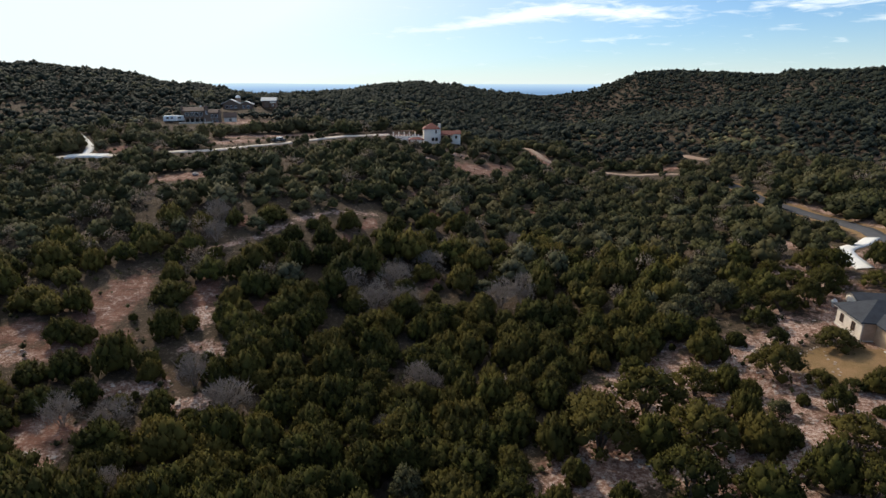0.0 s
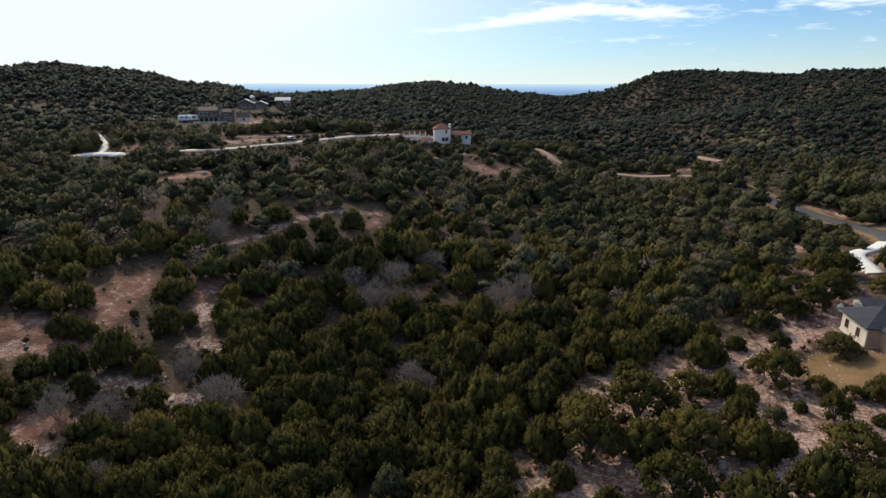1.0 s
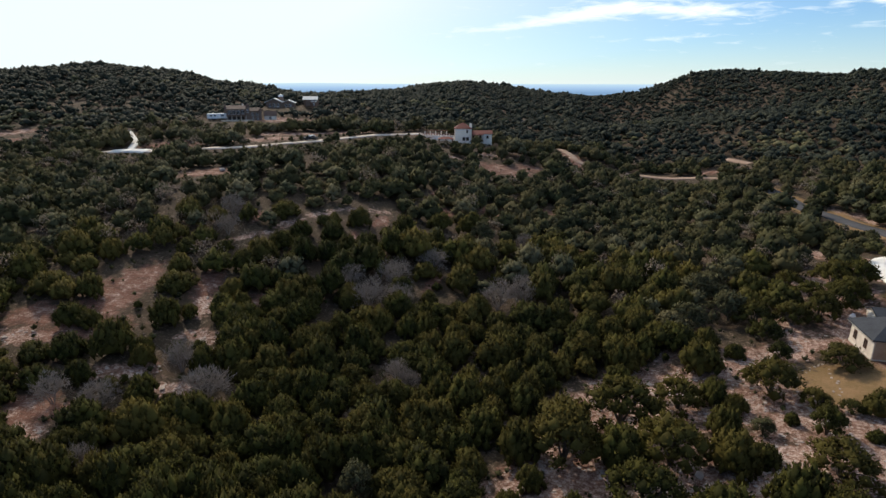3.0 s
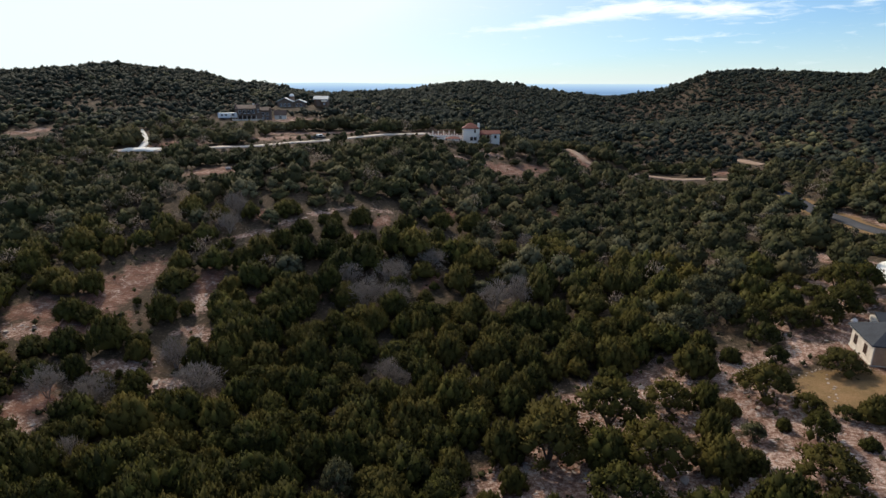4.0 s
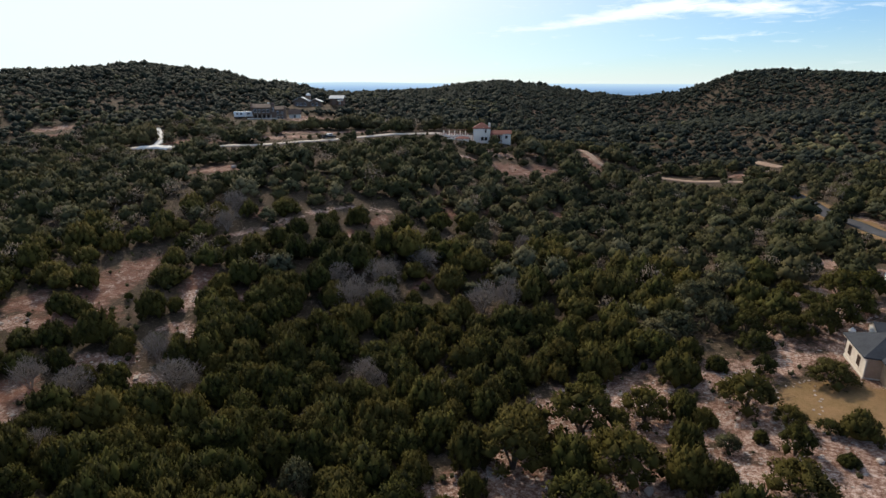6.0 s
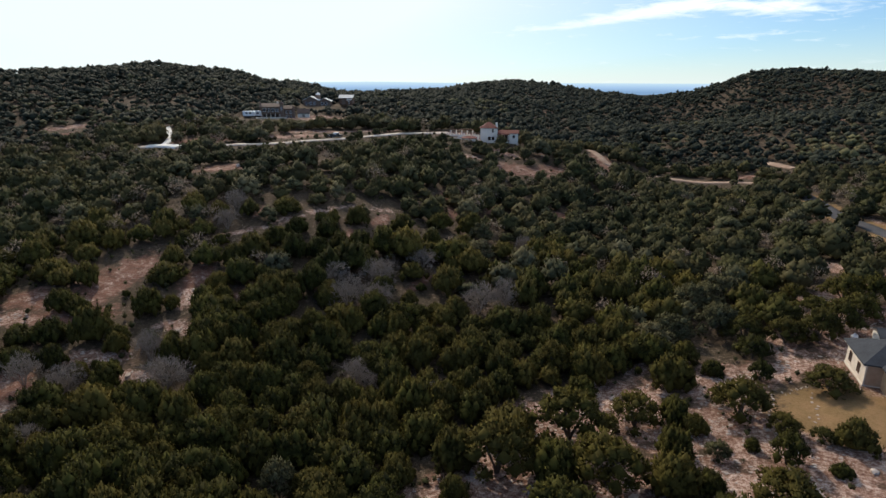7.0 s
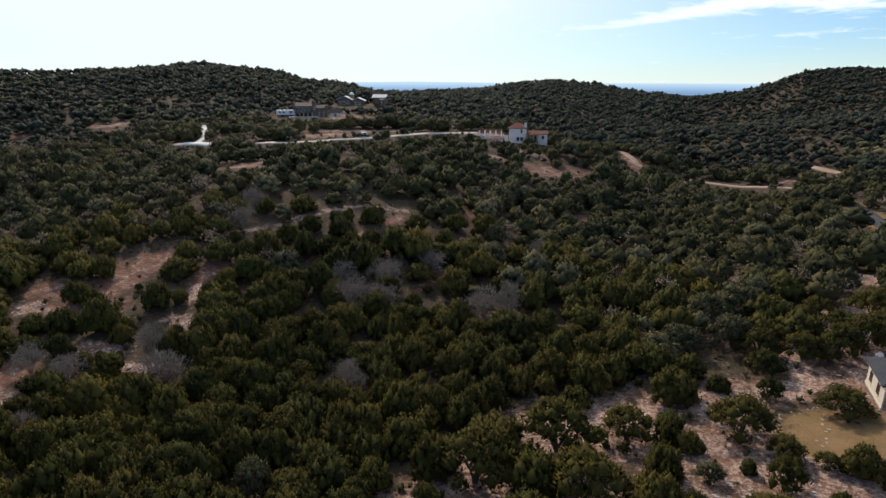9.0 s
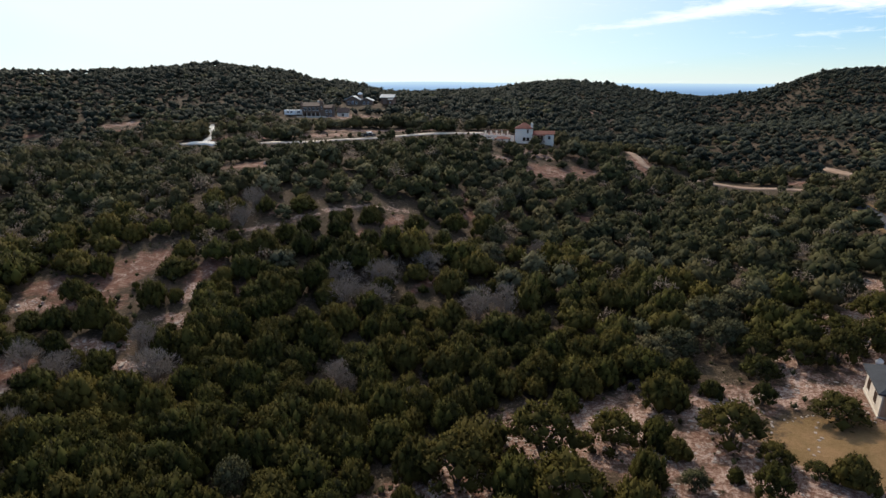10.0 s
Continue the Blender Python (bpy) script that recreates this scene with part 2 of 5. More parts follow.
# ledges of pale flakes lie along the slope, with darker washed soil between them
along = n.new("ShaderNodeMapping")
along.inputs["Scale"].default_value = (0.28, 1.0, 1.0)
along.inputs["Rotation"].default_value = (0, 0, 0.12)
l.new(p, along.inputs[0])
ledge = noisy(n, l, 0.9, 7, 0.72, along.outputs[0])
earth = mixed(n, l, 1.0, earth, ramp(n, l, ledge, ((0.36, (0.52, 0.50, 0.50)), (0.56, (1.0, 1.0, 1.0)))), "MULTIPLY")
earth = mixed(n, l, ramp(n, l, ledge, ((0.57, (0, 0, 0)), (0.66, (0.5, 0.5, 0.5)))), earth, (0.50, 0.40, 0.345))
litter = mixed(n, l, ramp(n, l, noisy(n, l, 1.3, 8, 0.8, p), ((0.54, (0, 0, 0)), (0.66, (0.8, 0.8, 0.8)))), litter, (0.27, 0.20, 0.155))
col = mixed(n, l, zone("earth", 0.22, 2.4), litter, earth)
col = mixed(n, l, zone("rock", 0.18, 3.4), col, rock)
col = mixed(n, l, zone("lawn", 0.12), col, lawn)
l.new(col, b.inputs["Base Color"])
bump(n, l, b, spots, 0.25, 0.8)
M_GROUND = m

# ---- lie of the land ----
SWELL = np.array([
    [0.9, 0.8, -0.8, -2.0, 1.3, 1.4, -0.9], [-2.4, 1.0, -2.5, -2.3, -0.7, -1.5, -0.4], [-6.6, 4.0, 2.1, 0.6, -1.2, 2.2, 5.8],
    [-0.7, 5.4, 4.0, 0.5, -5.0, 2.4, 5.5], [3.5, -1.9, -1.1, 4.3, -2.4, -0.3, 1.2], [2.3, 0.7, 1.0, 7.0, -1.9, -1.4, 4.6]])
SHOULDER = np.array([[5.9, 5.2, 10.2, 0.4, -7.0, 6.1, 5.4], [8.9, 11.4, 8.8, 4.6, 4.7, 9.7, 5.1]])
# the ring of hills: bearing, distance and height of the crest
CREST_AZ = [-75, -51.1, -46.9, -42.3, -36.9, -34.7, -32.8, -30.9, -28.7, -26.4, -23.7, -20.9, -18.5, -12.3, -10.1, -7.9, -5.2, -2.4, 0.3, 4.2, 6.4, 8.6, 10, 11.9, 13.9, 16, 17.2, 18.4, 21.8, 26.4, 29.4, 30.6, 34.5, 37, 60]
CREST_D = [470, 450, 452, 454, 470, 470, 470, 470, 470, 460, 445, 430, 470, 600, 620, 640, 650, 650, 650, 630, 600, 580, 570, 575, 580, 590, 595, 600, 600, 600, 590, 580, 560, 560, 560]
CREST_Z = [20, 41.4, 41.2, 42.4, 46.3, 48, 47.3, 45, 43.3, 37.7, 33.8, 30.9, 26.8, 26.1, 27.5, 30.2, 35, 36.2, 33.1, 26.7, 25.4, 23.6, 22.3, 25.4, 28, 35.4, 40.6, 45.8, 46.6, 44.7, 41.9, 44.8, 45.7, 45.8, 25]


PADS = [(69, 80, 9, 0.45), (-3, 231, 9, 14.2), (-101, 245, 11, 21.5), (-98, 287, 10, 25.3)]    # levelled house lots: x, y, radius, height


FOLDS = [(104, 144, 26, -7.6), (41, 238, 13, 3.6), (155, 285, 34, 7.0), (165, 432, 52, -13.0), (88, 430, 48, -7.0)]    # spurs and hollows: x, y, reach, height


def height(x, y):
    """Height of the ground, for arrays of places."""
    x, y = np.atleast_1d(np.asarray(x, float)), np.atleast_1d(np.asarray(y, float))
    d = np.hypot(x, y) + 1e-6
    az = np.degrees(np.arctan2(x, y))
    crest_d, crest_z = np.interp(az, CREST_AZ, CREST_D), np.interp(az, CREST_AZ, CREST_Z)
    k = np.minimum(1, 330 / d)
    u, v = x * k, y * k
    low = np.zeros_like(u)
    for j, cy in enumerate((40, 75, 110, 150, 190, 230)):
        for i, cx in enumerate((-120, -80, -40, 0, 40, 80, 120)):
            low += SWELL[j, i] * np.exp(-((u - cx) ** 2 + (v - cy) ** 2) / (2 * 42 ** 2))
    for j, cy in enumerate((290, 390)):
        for i, cx in enumerate((-330, -220, -110, 0, 110, 220, 330)):
            low += SHOULDER[j, i] * np.exp(-((u - cx) ** 2 + (v - cy) ** 2) / (2 * 100 ** 2))
    s = np.clip((d - 270) / (crest_d - 270), 0, 1)
    s = s * s * (3 - 2 * s) * 0.5 + s * 0.5
    fall = np.clip((d - crest_d) / 400, 0, 1)
    fall = fall * fall * (3 - 2 * fall)
    z = (low * (1 - s) + crest_z * s) * (1 - fall) - 60 * fall
    for cx, cy, cr, dz in FOLDS:
        z = z + dz * np.exp(-((x - cx) ** 2 + (y - cy) ** 2) / (2 * cr ** 2))
    for px, py, pr, pz in PADS:
        k = np.clip(1.6 - np.hypot(x - px, y - py) / pr, 0, 1)
        k = k * k * (3 - 2 * k)
        z = z * (1 - k) + pz * k
    return z


def hz(x, y):
    return float(height(x, y)[0])


def ground_relief(x, y):
    return noise.noise((x * 0.21, y * 0.21, 0)) * 0.16 + noise.noise((x * 0.06, y * 0.06, 5)) * 0.35


# bare places: x, y, half length, half width, turn, density of trees left on them
EARTH = [(-54.5, 85.5, 4.6, 10, -8, 0.0), (-54, 74.5, 7, 3.2, 20, 0.0), (-41, 90, 2.2, 6, 10, 0.1), (-47, 56, 4.5, 3.5, 30, 0.1), (-30, 88, 2.6, 1.7, 0, 0.1), (-63, 77, 5, 3.5, 0, 0.15),
         (-17, 126, 1.8, 3.8, -10, 0.1), (-21, 117, 1.0, 2.4, 0, 0.2), (-69, 147, 9, 4, 10, 0.05), (11, 195, 10, 6, 20, 0.0), (22, 206, 6, 4, 0, 0.05), (90.5, 224, 5, 3.5, 0, 0.0), (40, 228, 3.5, 9, 15, 0.0)]
EARTH_FAR = [(-72, 217, 17, 3.2, 25, 0.08), (-77, 203, 12, 4.2, 25, 0.15), (-53, 226, 13, 3.2, 25, 0.08), (-14, 236, 15, 7, 10, 0.08), (-85, 250, 16, 8, 15, 0.1), (-186, 213.5, 13, 3.2, 28, 0.03), (-176, 204, 5, 4, 20, 0.1), (-212, 192, 6, 2, 20, 0.1), (-104, 190, 12, 6, 20, 0.4), (-6.8, 151.8, 2.2, 5, 0, 0.1), (25.7, 159.7, 3.5, 2, 0, 0.1)]
EARTH_RIDGE = [(-43.4, 118, 1.1, 3, 15, 0.1), (-4, 140, 3, 4, 0, 0.2), (8, 150, 3, 4, 0, 0.2), (-2, 103, 1.2, 4.5, -12, 0.1), (146, 385, 7, 1.8, 20, 0.0), (198, 306, 7, 2, 0, 0.0), (14, 402, 8, 3, 0, 0.1), (150, 300, 4, 2, 0, 0.0)]
ROCKY = [(-35, 76, 3.6, 1.8, 15, 0.1), (-41, 66, 5.0, 2.0, 20, 0.15), (-33, 63.5, 3.0, 1.4, 10, 0.15), (-62, 71, 3.6, 2.6, 0, 0.1), (-44.5, 52, 2.6, 2, 0, 0.1), (-39, 84, 1.6, 3.6, 15, 0.05),
         (44, 77, 8, 4, 10, 0.0), (54, 81, 7, 3, 10, 0.05), (38, 66, 7, 5, 0, 0.0), (46, 66, 6, 8, 0, 0.0), (26, 64, 7, 3.2, 10, 0.0)]
ROCKY_RIGHT = [(17, 52, 8, 3.6, 10, 0.2), (31, 52, 6, 7, 0, 0.3), (42, 54, 8, 8, 0, 0.3), (53, 62, 8, 6, 0, 0.15), (56.5, 90, 2.2, 6, 12, 0.1), (-13, 229, 6, 5, 0, 0.08), (4, 211, 7, 3, 0, 0.15), (-6, 197, 5, 2, 0, 0.2), (16, 222, 4, 2, 0, 0.2), (36, 81, 5, 1.4, 0, 0.6), (69, 100, 6, 8, 0, 0.45), (58, 52, 12, 9, 0, 0.15)]
ROCKY_LOT = [(72, 64, 12, 10, 0, 0.2), (88, 100, 7, 12, 0, 0.2), (82, 114, 4, 5, 0, 0.15), (80, 124, 3.5, 5, -10, 0.2), (71.5, 106, 2.6, 3.4, 0, 0.1), (65, 100, 2.2, 2.2, 0, 0.1), (70, 80, 12, 14, 0, 0.0), (31, 73, 8, 4, 10, 0.1), (21, 58, 8, 6, 0, 0.1), (25, 67, 7, 5, 10, 0.1)]
LAWN = [(58.5, 70.2, 8.0, 6.0, -12, 0.0)]
TRAILS = [((-45, 105.5), (-39.8, 110.8), (-36, 116.5), (-31, 123.5), (-24.7, 129.5), (-17, 132.4))]
SPOTS = EARTH + EARTH_FAR + EARTH_RIDGE + ROCKY + ROCKY_RIGHT + ROCKY_LOT + LAWN


def inside(x, y, spots):
    """1 in the middle of the spots, 0.5 on their edge, falling to 0."""
    out = np.zeros_like(x)
    for cx, cy, rx, ry, turn, _ in spots:
        c, s = math.cos(radians(turn)), math.sin(radians(turn))
        u, v = ((x - cx) * c + (y - cy) * s) / rx, (-(x - cx) * s + (y - cy) * c) / ry
        out = np.maximum(out, np.clip(1.5 - np.hypot(u, v), 0, 1))
    return out


def near_line(x, y, line):
    out = np.full_like(x, 1e9)
    for (ax, ay), (bx, by) in zip(line, line[1:]):
        t = np.clip(((x - ax) * (bx - ax) + (y - ay) * (by - ay)) / ((bx - ax) ** 2 + (by - ay) ** 2), 0, 1)
        out = np.minimum(out, np.hypot(x - ax - t * (bx - ax), y - ay - t * (by - ay)))
    return out


def mesh_of(name, verts, faces, material, smooth=False, normals=None):
    """A mesh from arrays of corners and of triangles or quads."""
    me = bpy.data.meshes.new(name)
    k = faces.shape[1]
    me.vertices.add(len(verts))
    me.vertices.foreach_set("co", np.ascontiguousarray(verts, np.float32).ravel())
    me.loops.add(faces.size)
    me.loops.foreach_set("vertex_index", np.ascontiguousarray(faces, np.int32).ravel())
    me.polygons.add(len(faces))
    me.polygons.foreach_set("loop_start", np.arange(0, faces.size, k, dtype=np.int32))
    me.polygons.foreach_set("use_smooth", np.full(len(faces), smooth))
    me.update(calc_edges=True)
    me.materials.append(material)
    if normals is not None:
        me.normals_split_custom_set_from_vertices(normals / np.linalg.norm(normals, axis=1, keepdims=True))
    return me


def spaced(stops):
    """Grid lines: (from, to, step) runs end to end."""
    out = []
    for a, b, step in stops:
        out += list(np.linspace(a, b, max(2, round((b - a) / step) + 1))[:-1])
    return np.array(out + [stops[-1][1]])


WHITE_ROAD = ((-130, 178.8), (-121, 180.6), (-114.5, 179.9), (-104.4, 178.2), (-95.4, 178.1), (-87.9, 181.4), (-79.8, 183.8), (-72.4, 188.5), (-65.2, 195.6), (-57.2, 202), (-50.9, 209.4), (-43.8, 215.9), (-36.4, 223.1), (-28.2, 228.9), (-22, 235.8))
HILL_DRIVE = ((-114.9, 180.4), (-116.7, 185.5), (-119.2, 191.1), (-122.7, 195.8), (-128.2, 202.5), (-134.2, 209.8))
DRIVE_MOUTH = ((-121, 180.8), (-117.5, 180.8), (-114, 180.2), (-110, 179.2), (-106.5, 178.4))
BLACK_ROAD = ((104, 72), (101.5, 95), (98.5, 112), (99, 122), (101.8, 129.5), (103.3, 137.5), (103.3, 144.6), (102.1, 150.4), (101, 156.4), (99.9, 161.4), (97.9, 166), (97.2, 177), (97, 190), (94.5, 205), (87, 213.5), (74, 217.5), (64, 222), (52, 223), (42, 226), (39, 233), (35, 243))
FORK = ((100, 251), (103.8, 245.7), (105.2, 240.4), (106.6, 235.1), (108.3, 231))
PAD_DRIVE = ((97, 122), (91.8, 117.9), (87, 115.4), (84.5, 112.4), (83, 108.3), (82, 104.9), (81.3, 102.1))


gx = spaced([(-4700, -1200, 350), (-1200, -500, 50), (-500, -160, 9), (-160, -75, 3), (-75, 80, 1.1), (80, 160, 3), (160, 500, 9), (500, 1200, 50), (1200, 4700, 350)])
gy = spaced([(-4700, -900, 380), (-900, -100, 50), (-100, 30, 8), (30, 110, 1.1), (110, 160, 2), (160, 300, 4), (300, 700, 9), (700, 1200, 40), (1200, 4700, 350)])
X, Y = [a.ravel() for a in np.meshgrid(gx, gy)]
Z = height(X, Y)
near = np.hypot(X, Y) < 320
fine_relief = np.array([ground_relief(x, y) if k else 0.0 for x, y, k in zip(X, Y, near)])
gi = np.arange(len(gx) * len(gy)).reshape(len(gy), len(gx))
quads = np.stack([gi[:-1, :-1], gi[:-1, 1:], gi[1:, 1:], gi[1:, :-1]], -1).reshape(-1, 4)
ground_mesh = mesh_of("ground", np.stack([X, Y, Z + fine_relief], 1), quads, M_GROUND, True)
trail = np.zeros_like(X)
for line in TRAILS:
    trail = np.maximum(trail, np.clip(1.5 - near_line(X, Y, line) / 1.3, 0, 1))
bank = [(x + 4.2, y) for x, y in BLACK_ROAD[2:11]]      # stony cut on the uphill side of the road
verge = np.clip(1.5 - near_line(X, Y, bank) / 1.7, 0, 0.95)
for name, values in (("earth", np.maximum(inside(X, Y, EARTH + EARTH_FAR + EARTH_RIDGE), inside(X, Y, ROCKY + ROCKY_RIGHT + ROCKY_LOT) * 0.85)), ("rock", np.maximum(np.maximum(inside(X, Y, ROCKY + ROCKY_RIGHT + ROCKY_LOT) * 0.82, np.maximum(inside(X, Y, EARTH_FAR[:6]) * 0.62, inside(X, Y, EARTH) * 0.3)), np.maximum(trail * 0.62, verge))), ("lawn", np.maximum(inside(X, Y, LAWN), np.where((Y > 95) & (Y < 190), np.clip(1.35 - near_line(X, Y, BLACK_ROAD) / 4.2, 0, 1), 0)))):
    ground_mesh.attributes.new(name, "FLOAT", "POINT").data.foreach_set("value", values.astype(np.float32))
ground = tagged(new("ground", ground_mesh), "rolling limestone hill country ground with red earth and leaf litter", "ground", kind="structure")

# glowing upright ring standing in for the blue plain and low ridges many miles off
az = np.radians(np.arange(-180, 180.1, 1.0))
top = np.array([22 + 5 * noise.noise((math.cos(a) * 3, math.sin(a) * 3, 2)) + 7 * math.exp(-((math.degrees(a) + 18.5) / 5.0) ** 2) for a in az])
rows = [np.stack([4600 * np.sin(az), 4600 * np.cos(az), h], 1) for h in (np.full_like(az, -75), top - 34, top - 13, top)]
bi = np.arange(len(az) * 4).reshape(4, len(az))
m, n, l, b = shader("glowing_haze_distance", 1.0)
n.remove(b)
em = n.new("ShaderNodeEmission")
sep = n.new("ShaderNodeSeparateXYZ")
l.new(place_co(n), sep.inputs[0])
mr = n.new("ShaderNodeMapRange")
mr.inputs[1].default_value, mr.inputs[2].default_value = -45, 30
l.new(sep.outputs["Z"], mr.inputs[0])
# haze is painted in: the glow turns paler towards the top
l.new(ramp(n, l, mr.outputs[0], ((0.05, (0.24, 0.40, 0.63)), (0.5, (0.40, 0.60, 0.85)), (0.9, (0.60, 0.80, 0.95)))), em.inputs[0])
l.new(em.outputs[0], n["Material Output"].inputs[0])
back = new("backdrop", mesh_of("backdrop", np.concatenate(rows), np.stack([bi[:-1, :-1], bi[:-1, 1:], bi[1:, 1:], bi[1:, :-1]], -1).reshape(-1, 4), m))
tagged(back, "glowing backdrop painted as a hazy blue plain and low ridges on the horizon", "distance", kind="structure")

# ---- roads ----


def curve_points(line, step=1.5):
    pts = [Vector((x, y, 0)) for x, y in line]
    pts = [2 * pts[0] - pts[1]] + pts + [2 * pts[-1] - pts[-2]]
    out = []
    for a, b, c, d in zip(pts, pts[1:], pts[2:], pts[3:]):
        k = max(2, int((c - b).length / step))
        for i in range(k):
            t = i / k
            out.append(0.5 * (2 * b + (c - a) * t + (2 * a - 5 * b + 4 * c - d) * t * t + (3 * b - a - 3 * c + d) * t ** 3))
    return out + [pts[-2]]


def road(name, line, width, material, label, lift=0.12, kind="structure", wander=0.0):
    pts = curve_points(line)
    verts, faces = [], []
    cols = (-0.5, -0.5, -0.17, 0.17, 0.5, 0.5)
    for i, q in enumerate(pts):
        way = (pts[min(i + 1, len(pts) - 1)] - pts[max(i - 1, 0)]).normalized()
        side = Vector((way.y, -way.x, 0))
        w = width * (1 + wander * noise.noise((q.x * 0.3, q.y * 0.3, 1)))
        for j, c in enumerate(cols):
            o = q + side * w * c * (1.0 + (0.15 / width if j in (0, 5) else 0))
            zc = hz(o.x, o.y) + ground_relief(o.x, o.y)
            verts.append((o.x, o.y, zc + (lift if j not in (0, 5) else -0.5)))
    for i in range(len(pts) - 1):
        for j in range(5):
            a = i * 6 + j
            faces.append((a, a + 1, a + 7, a + 6))
    ob = new(name, mesh_of(name, np.array(verts), np.array(faces), material, True))
    return tagged(ob, label, "road", kind=kind)


road("caliche_road", WHITE_ROAD, 2.3, M_LIMEROAD, "pale caliche road running along the hillside", 0.3, wander=0.25)
road("hill_drive", HILL_DRIVE, 2.4, M_CONCRETE, "bright white concrete driveway climbing between the trees", 0.35)
road("drive_mouth", DRIVE_MOUTH, 3.2, M_CONCRETE, "white concrete apron where the driveway meets the road", 0.45, wander=0.3)
road("road", BLACK_ROAD[:13], 3.8, M_ASPHALT, "dark asphalt road with dry grass verges", 0.14)
road("dirt_road", BLACK_ROAD[12:], 2.6, M_DIRT, "reddish dirt road cut through the scrub", 0.25, wander=0.3)
road("dirt_fork", FORK, 3.0, M_DIRT, "short pale dirt track across the wooded slope", 0.25, wander=0.4)
road("pad_drive", PAD_DRIVE, 2.9, M_CONCRETE, "white concrete driveway leading to the stone house", 0.25)
ROADS = ((WHITE_ROAD, 2.6), (HILL_DRIVE, 3.0), (BLACK_ROAD[:10], 3.6), (BLACK_ROAD[9:14], 0.8), (BLACK_ROAD[13:], 3.4), (FORK, 2.6), (PAD_DRIVE, 3.8))

SEEN_ROADS = ((WHITE_ROAD[5:], 2.6), (DRIVE_MOUTH, 2.6), (HILL_DRIVE, 2.4), (BLACK_ROAD[3:9], 4.2), (BLACK_ROAD[14:17], 4.0), (BLACK_ROAD[18:], 4.0), (FORK[1:], 3.0), (PAD_DRIVE[1:5], 2.8))

# ---- trees ----
rng = np.random.default_rng(7)
ICO = bmesh.new()
bmesh.ops.create_icosphere(ICO, subdivisions=1, radius=1.0)
ICO_V = np.array([v.co[:] for v in ICO.verts])
ICO_F = np.array([[v.index for v in f.verts] for f in ICO.faces])
ICO.free()
OCT_V = np.array([(1, 0, 0), (0, 1, 0), (-1, 0, 0), (0, -1, 0), (0, 0, 1), (0, 0, -1)], float)
OCT_F = np.array([[0, 1, 4], [1, 2, 4], [2, 3, 4], [3, 0, 4], [1, 0, 5], [2, 1, 5], [3, 2, 5], [0, 3, 5]])


def tufts(points, ways, length, width):
    """Little three-sided sprays of leaves, one at each point."""
    k = len(points)
    ways = ways / np.linalg.norm(ways, axis=1, keepdims=True)
    side = np.cross(ways, rng.normal(size=(k, 3)))
    side /= np.linalg.norm(side, axis=1, keepdims=True)
    other = np.cross(ways, side)
    ln = length * rng.uniform(0.6, 1.4, (k, 1))
    wd = width * rng.uniform(0.7, 1.3, (k, 1))
    tip = points + ways * ln
    a = points + side * wd
    b = points - side * wd * 0.5 + other * wd * 0.87
    c = points - side * wd * 0.5 - other * wd * 0.87
    verts = np.stack([tip, a, b, c], 1).reshape(-1, 3)
    base = np.arange(k)[:, None] * 4
    return verts, np.concatenate([base + [0, 1, 2], base + [0, 2, 3], base + [0, 3, 1]])


def sphere_points(k, low):
    v = rng.normal(size=(k * 3, 3))
    v /= np.linalg.norm(v, axis=1, keepdims=True)
    return v[v[:, 2] > low][:k]


def crown(lobes, sprays, spray_len, spray_wid, upright, high, core=True, dense=0.96):
    """A crown one metre in radius and about `high` high, as corner and triangle arrays: lobes, each covered in sprays."""
    V, F, N, at = [], [], [], 0
    ang = rng.uniform(0, 6.28)
    if core and lobes > 9 and dense > 0.8:
        v = ICO_V * (0.72, 0.72, high * 0.34) * rng.uniform(0.85, 1.1, (12, 1)) + (0, 0, high * 0.40)
        V.append(v), F.append(ICO_F), N.append(ICO_V)
        at = 12
    for i in range(lobes):
        ang += 2.4
        f = (i + 0.5) / lobes
        rad = math.sqrt(f) * (0.80 if lobes > 20 else 0.66) * rng.uniform(0.78, 1.16)
        zc = high * (0.72 - 0.48 * f ** 1.3) + rng.uniform(-0.10, 0.12) * high
        c = np.array([math.cos(ang) * rad, math.sin(ang) * rad, zc])
        r = np.array([1, 1, (1.5 if upright > 0.6 else 1.0) if lobes > 20 else 1.1 if upright > 0.7 else 0.95 if upright > 0.4 else 0.8]) * rng.uniform(0.21, 0.46) * (1.35 if lobes < 8 else 0.56 if lobes > 40 else 0.68 if lobes > 20 else 1.0)
        if core:
            spin, tall = rng.uniform(0, 6.28), rng.uniform(0.9, 1.2)
            turn = np.array([[math.cos(spin), math.sin(spin), 0], [-math.sin(spin), math.cos(spin), 0], [0, 0, tall]])
            v = (OCT_V @ turn) * r * dense * rng.uniform(0.85, 1.15, (6, 1)) + c
            V.append(v), F.append(OCT_F + at), N.append(OCT_V @ turn + (c - (0, 0, high * 0.35)) * 0.7)
            at += len(v)
        p = sphere_points(sprays, -0.45)
        w = p * (1 - upright * 0.6) + np.array([0, 0, upright]) + rng.normal(size=p.shape) * 0.28
        taper = 1 - 0.3 * upright * np.clip(p[:, 2:], 0, 1) * np.array([1, 1, 0])
        v, fc = tufts(p * taper * r * rng.uniform(0.70, 1.05, (len(p), 1)) + c, w, spray_len, spray_wid)
        V.append(v), F.append(fc + at)
        N.append(np.repeat(p + (c - (0, 0, high * 0.35)) * 0.7 + rng.normal(size=p.shape) * 0.8, 4, axis=0))
        at += len(v)
    return np.concatenate(V), np.concatenate(F), np.concatenate(N)


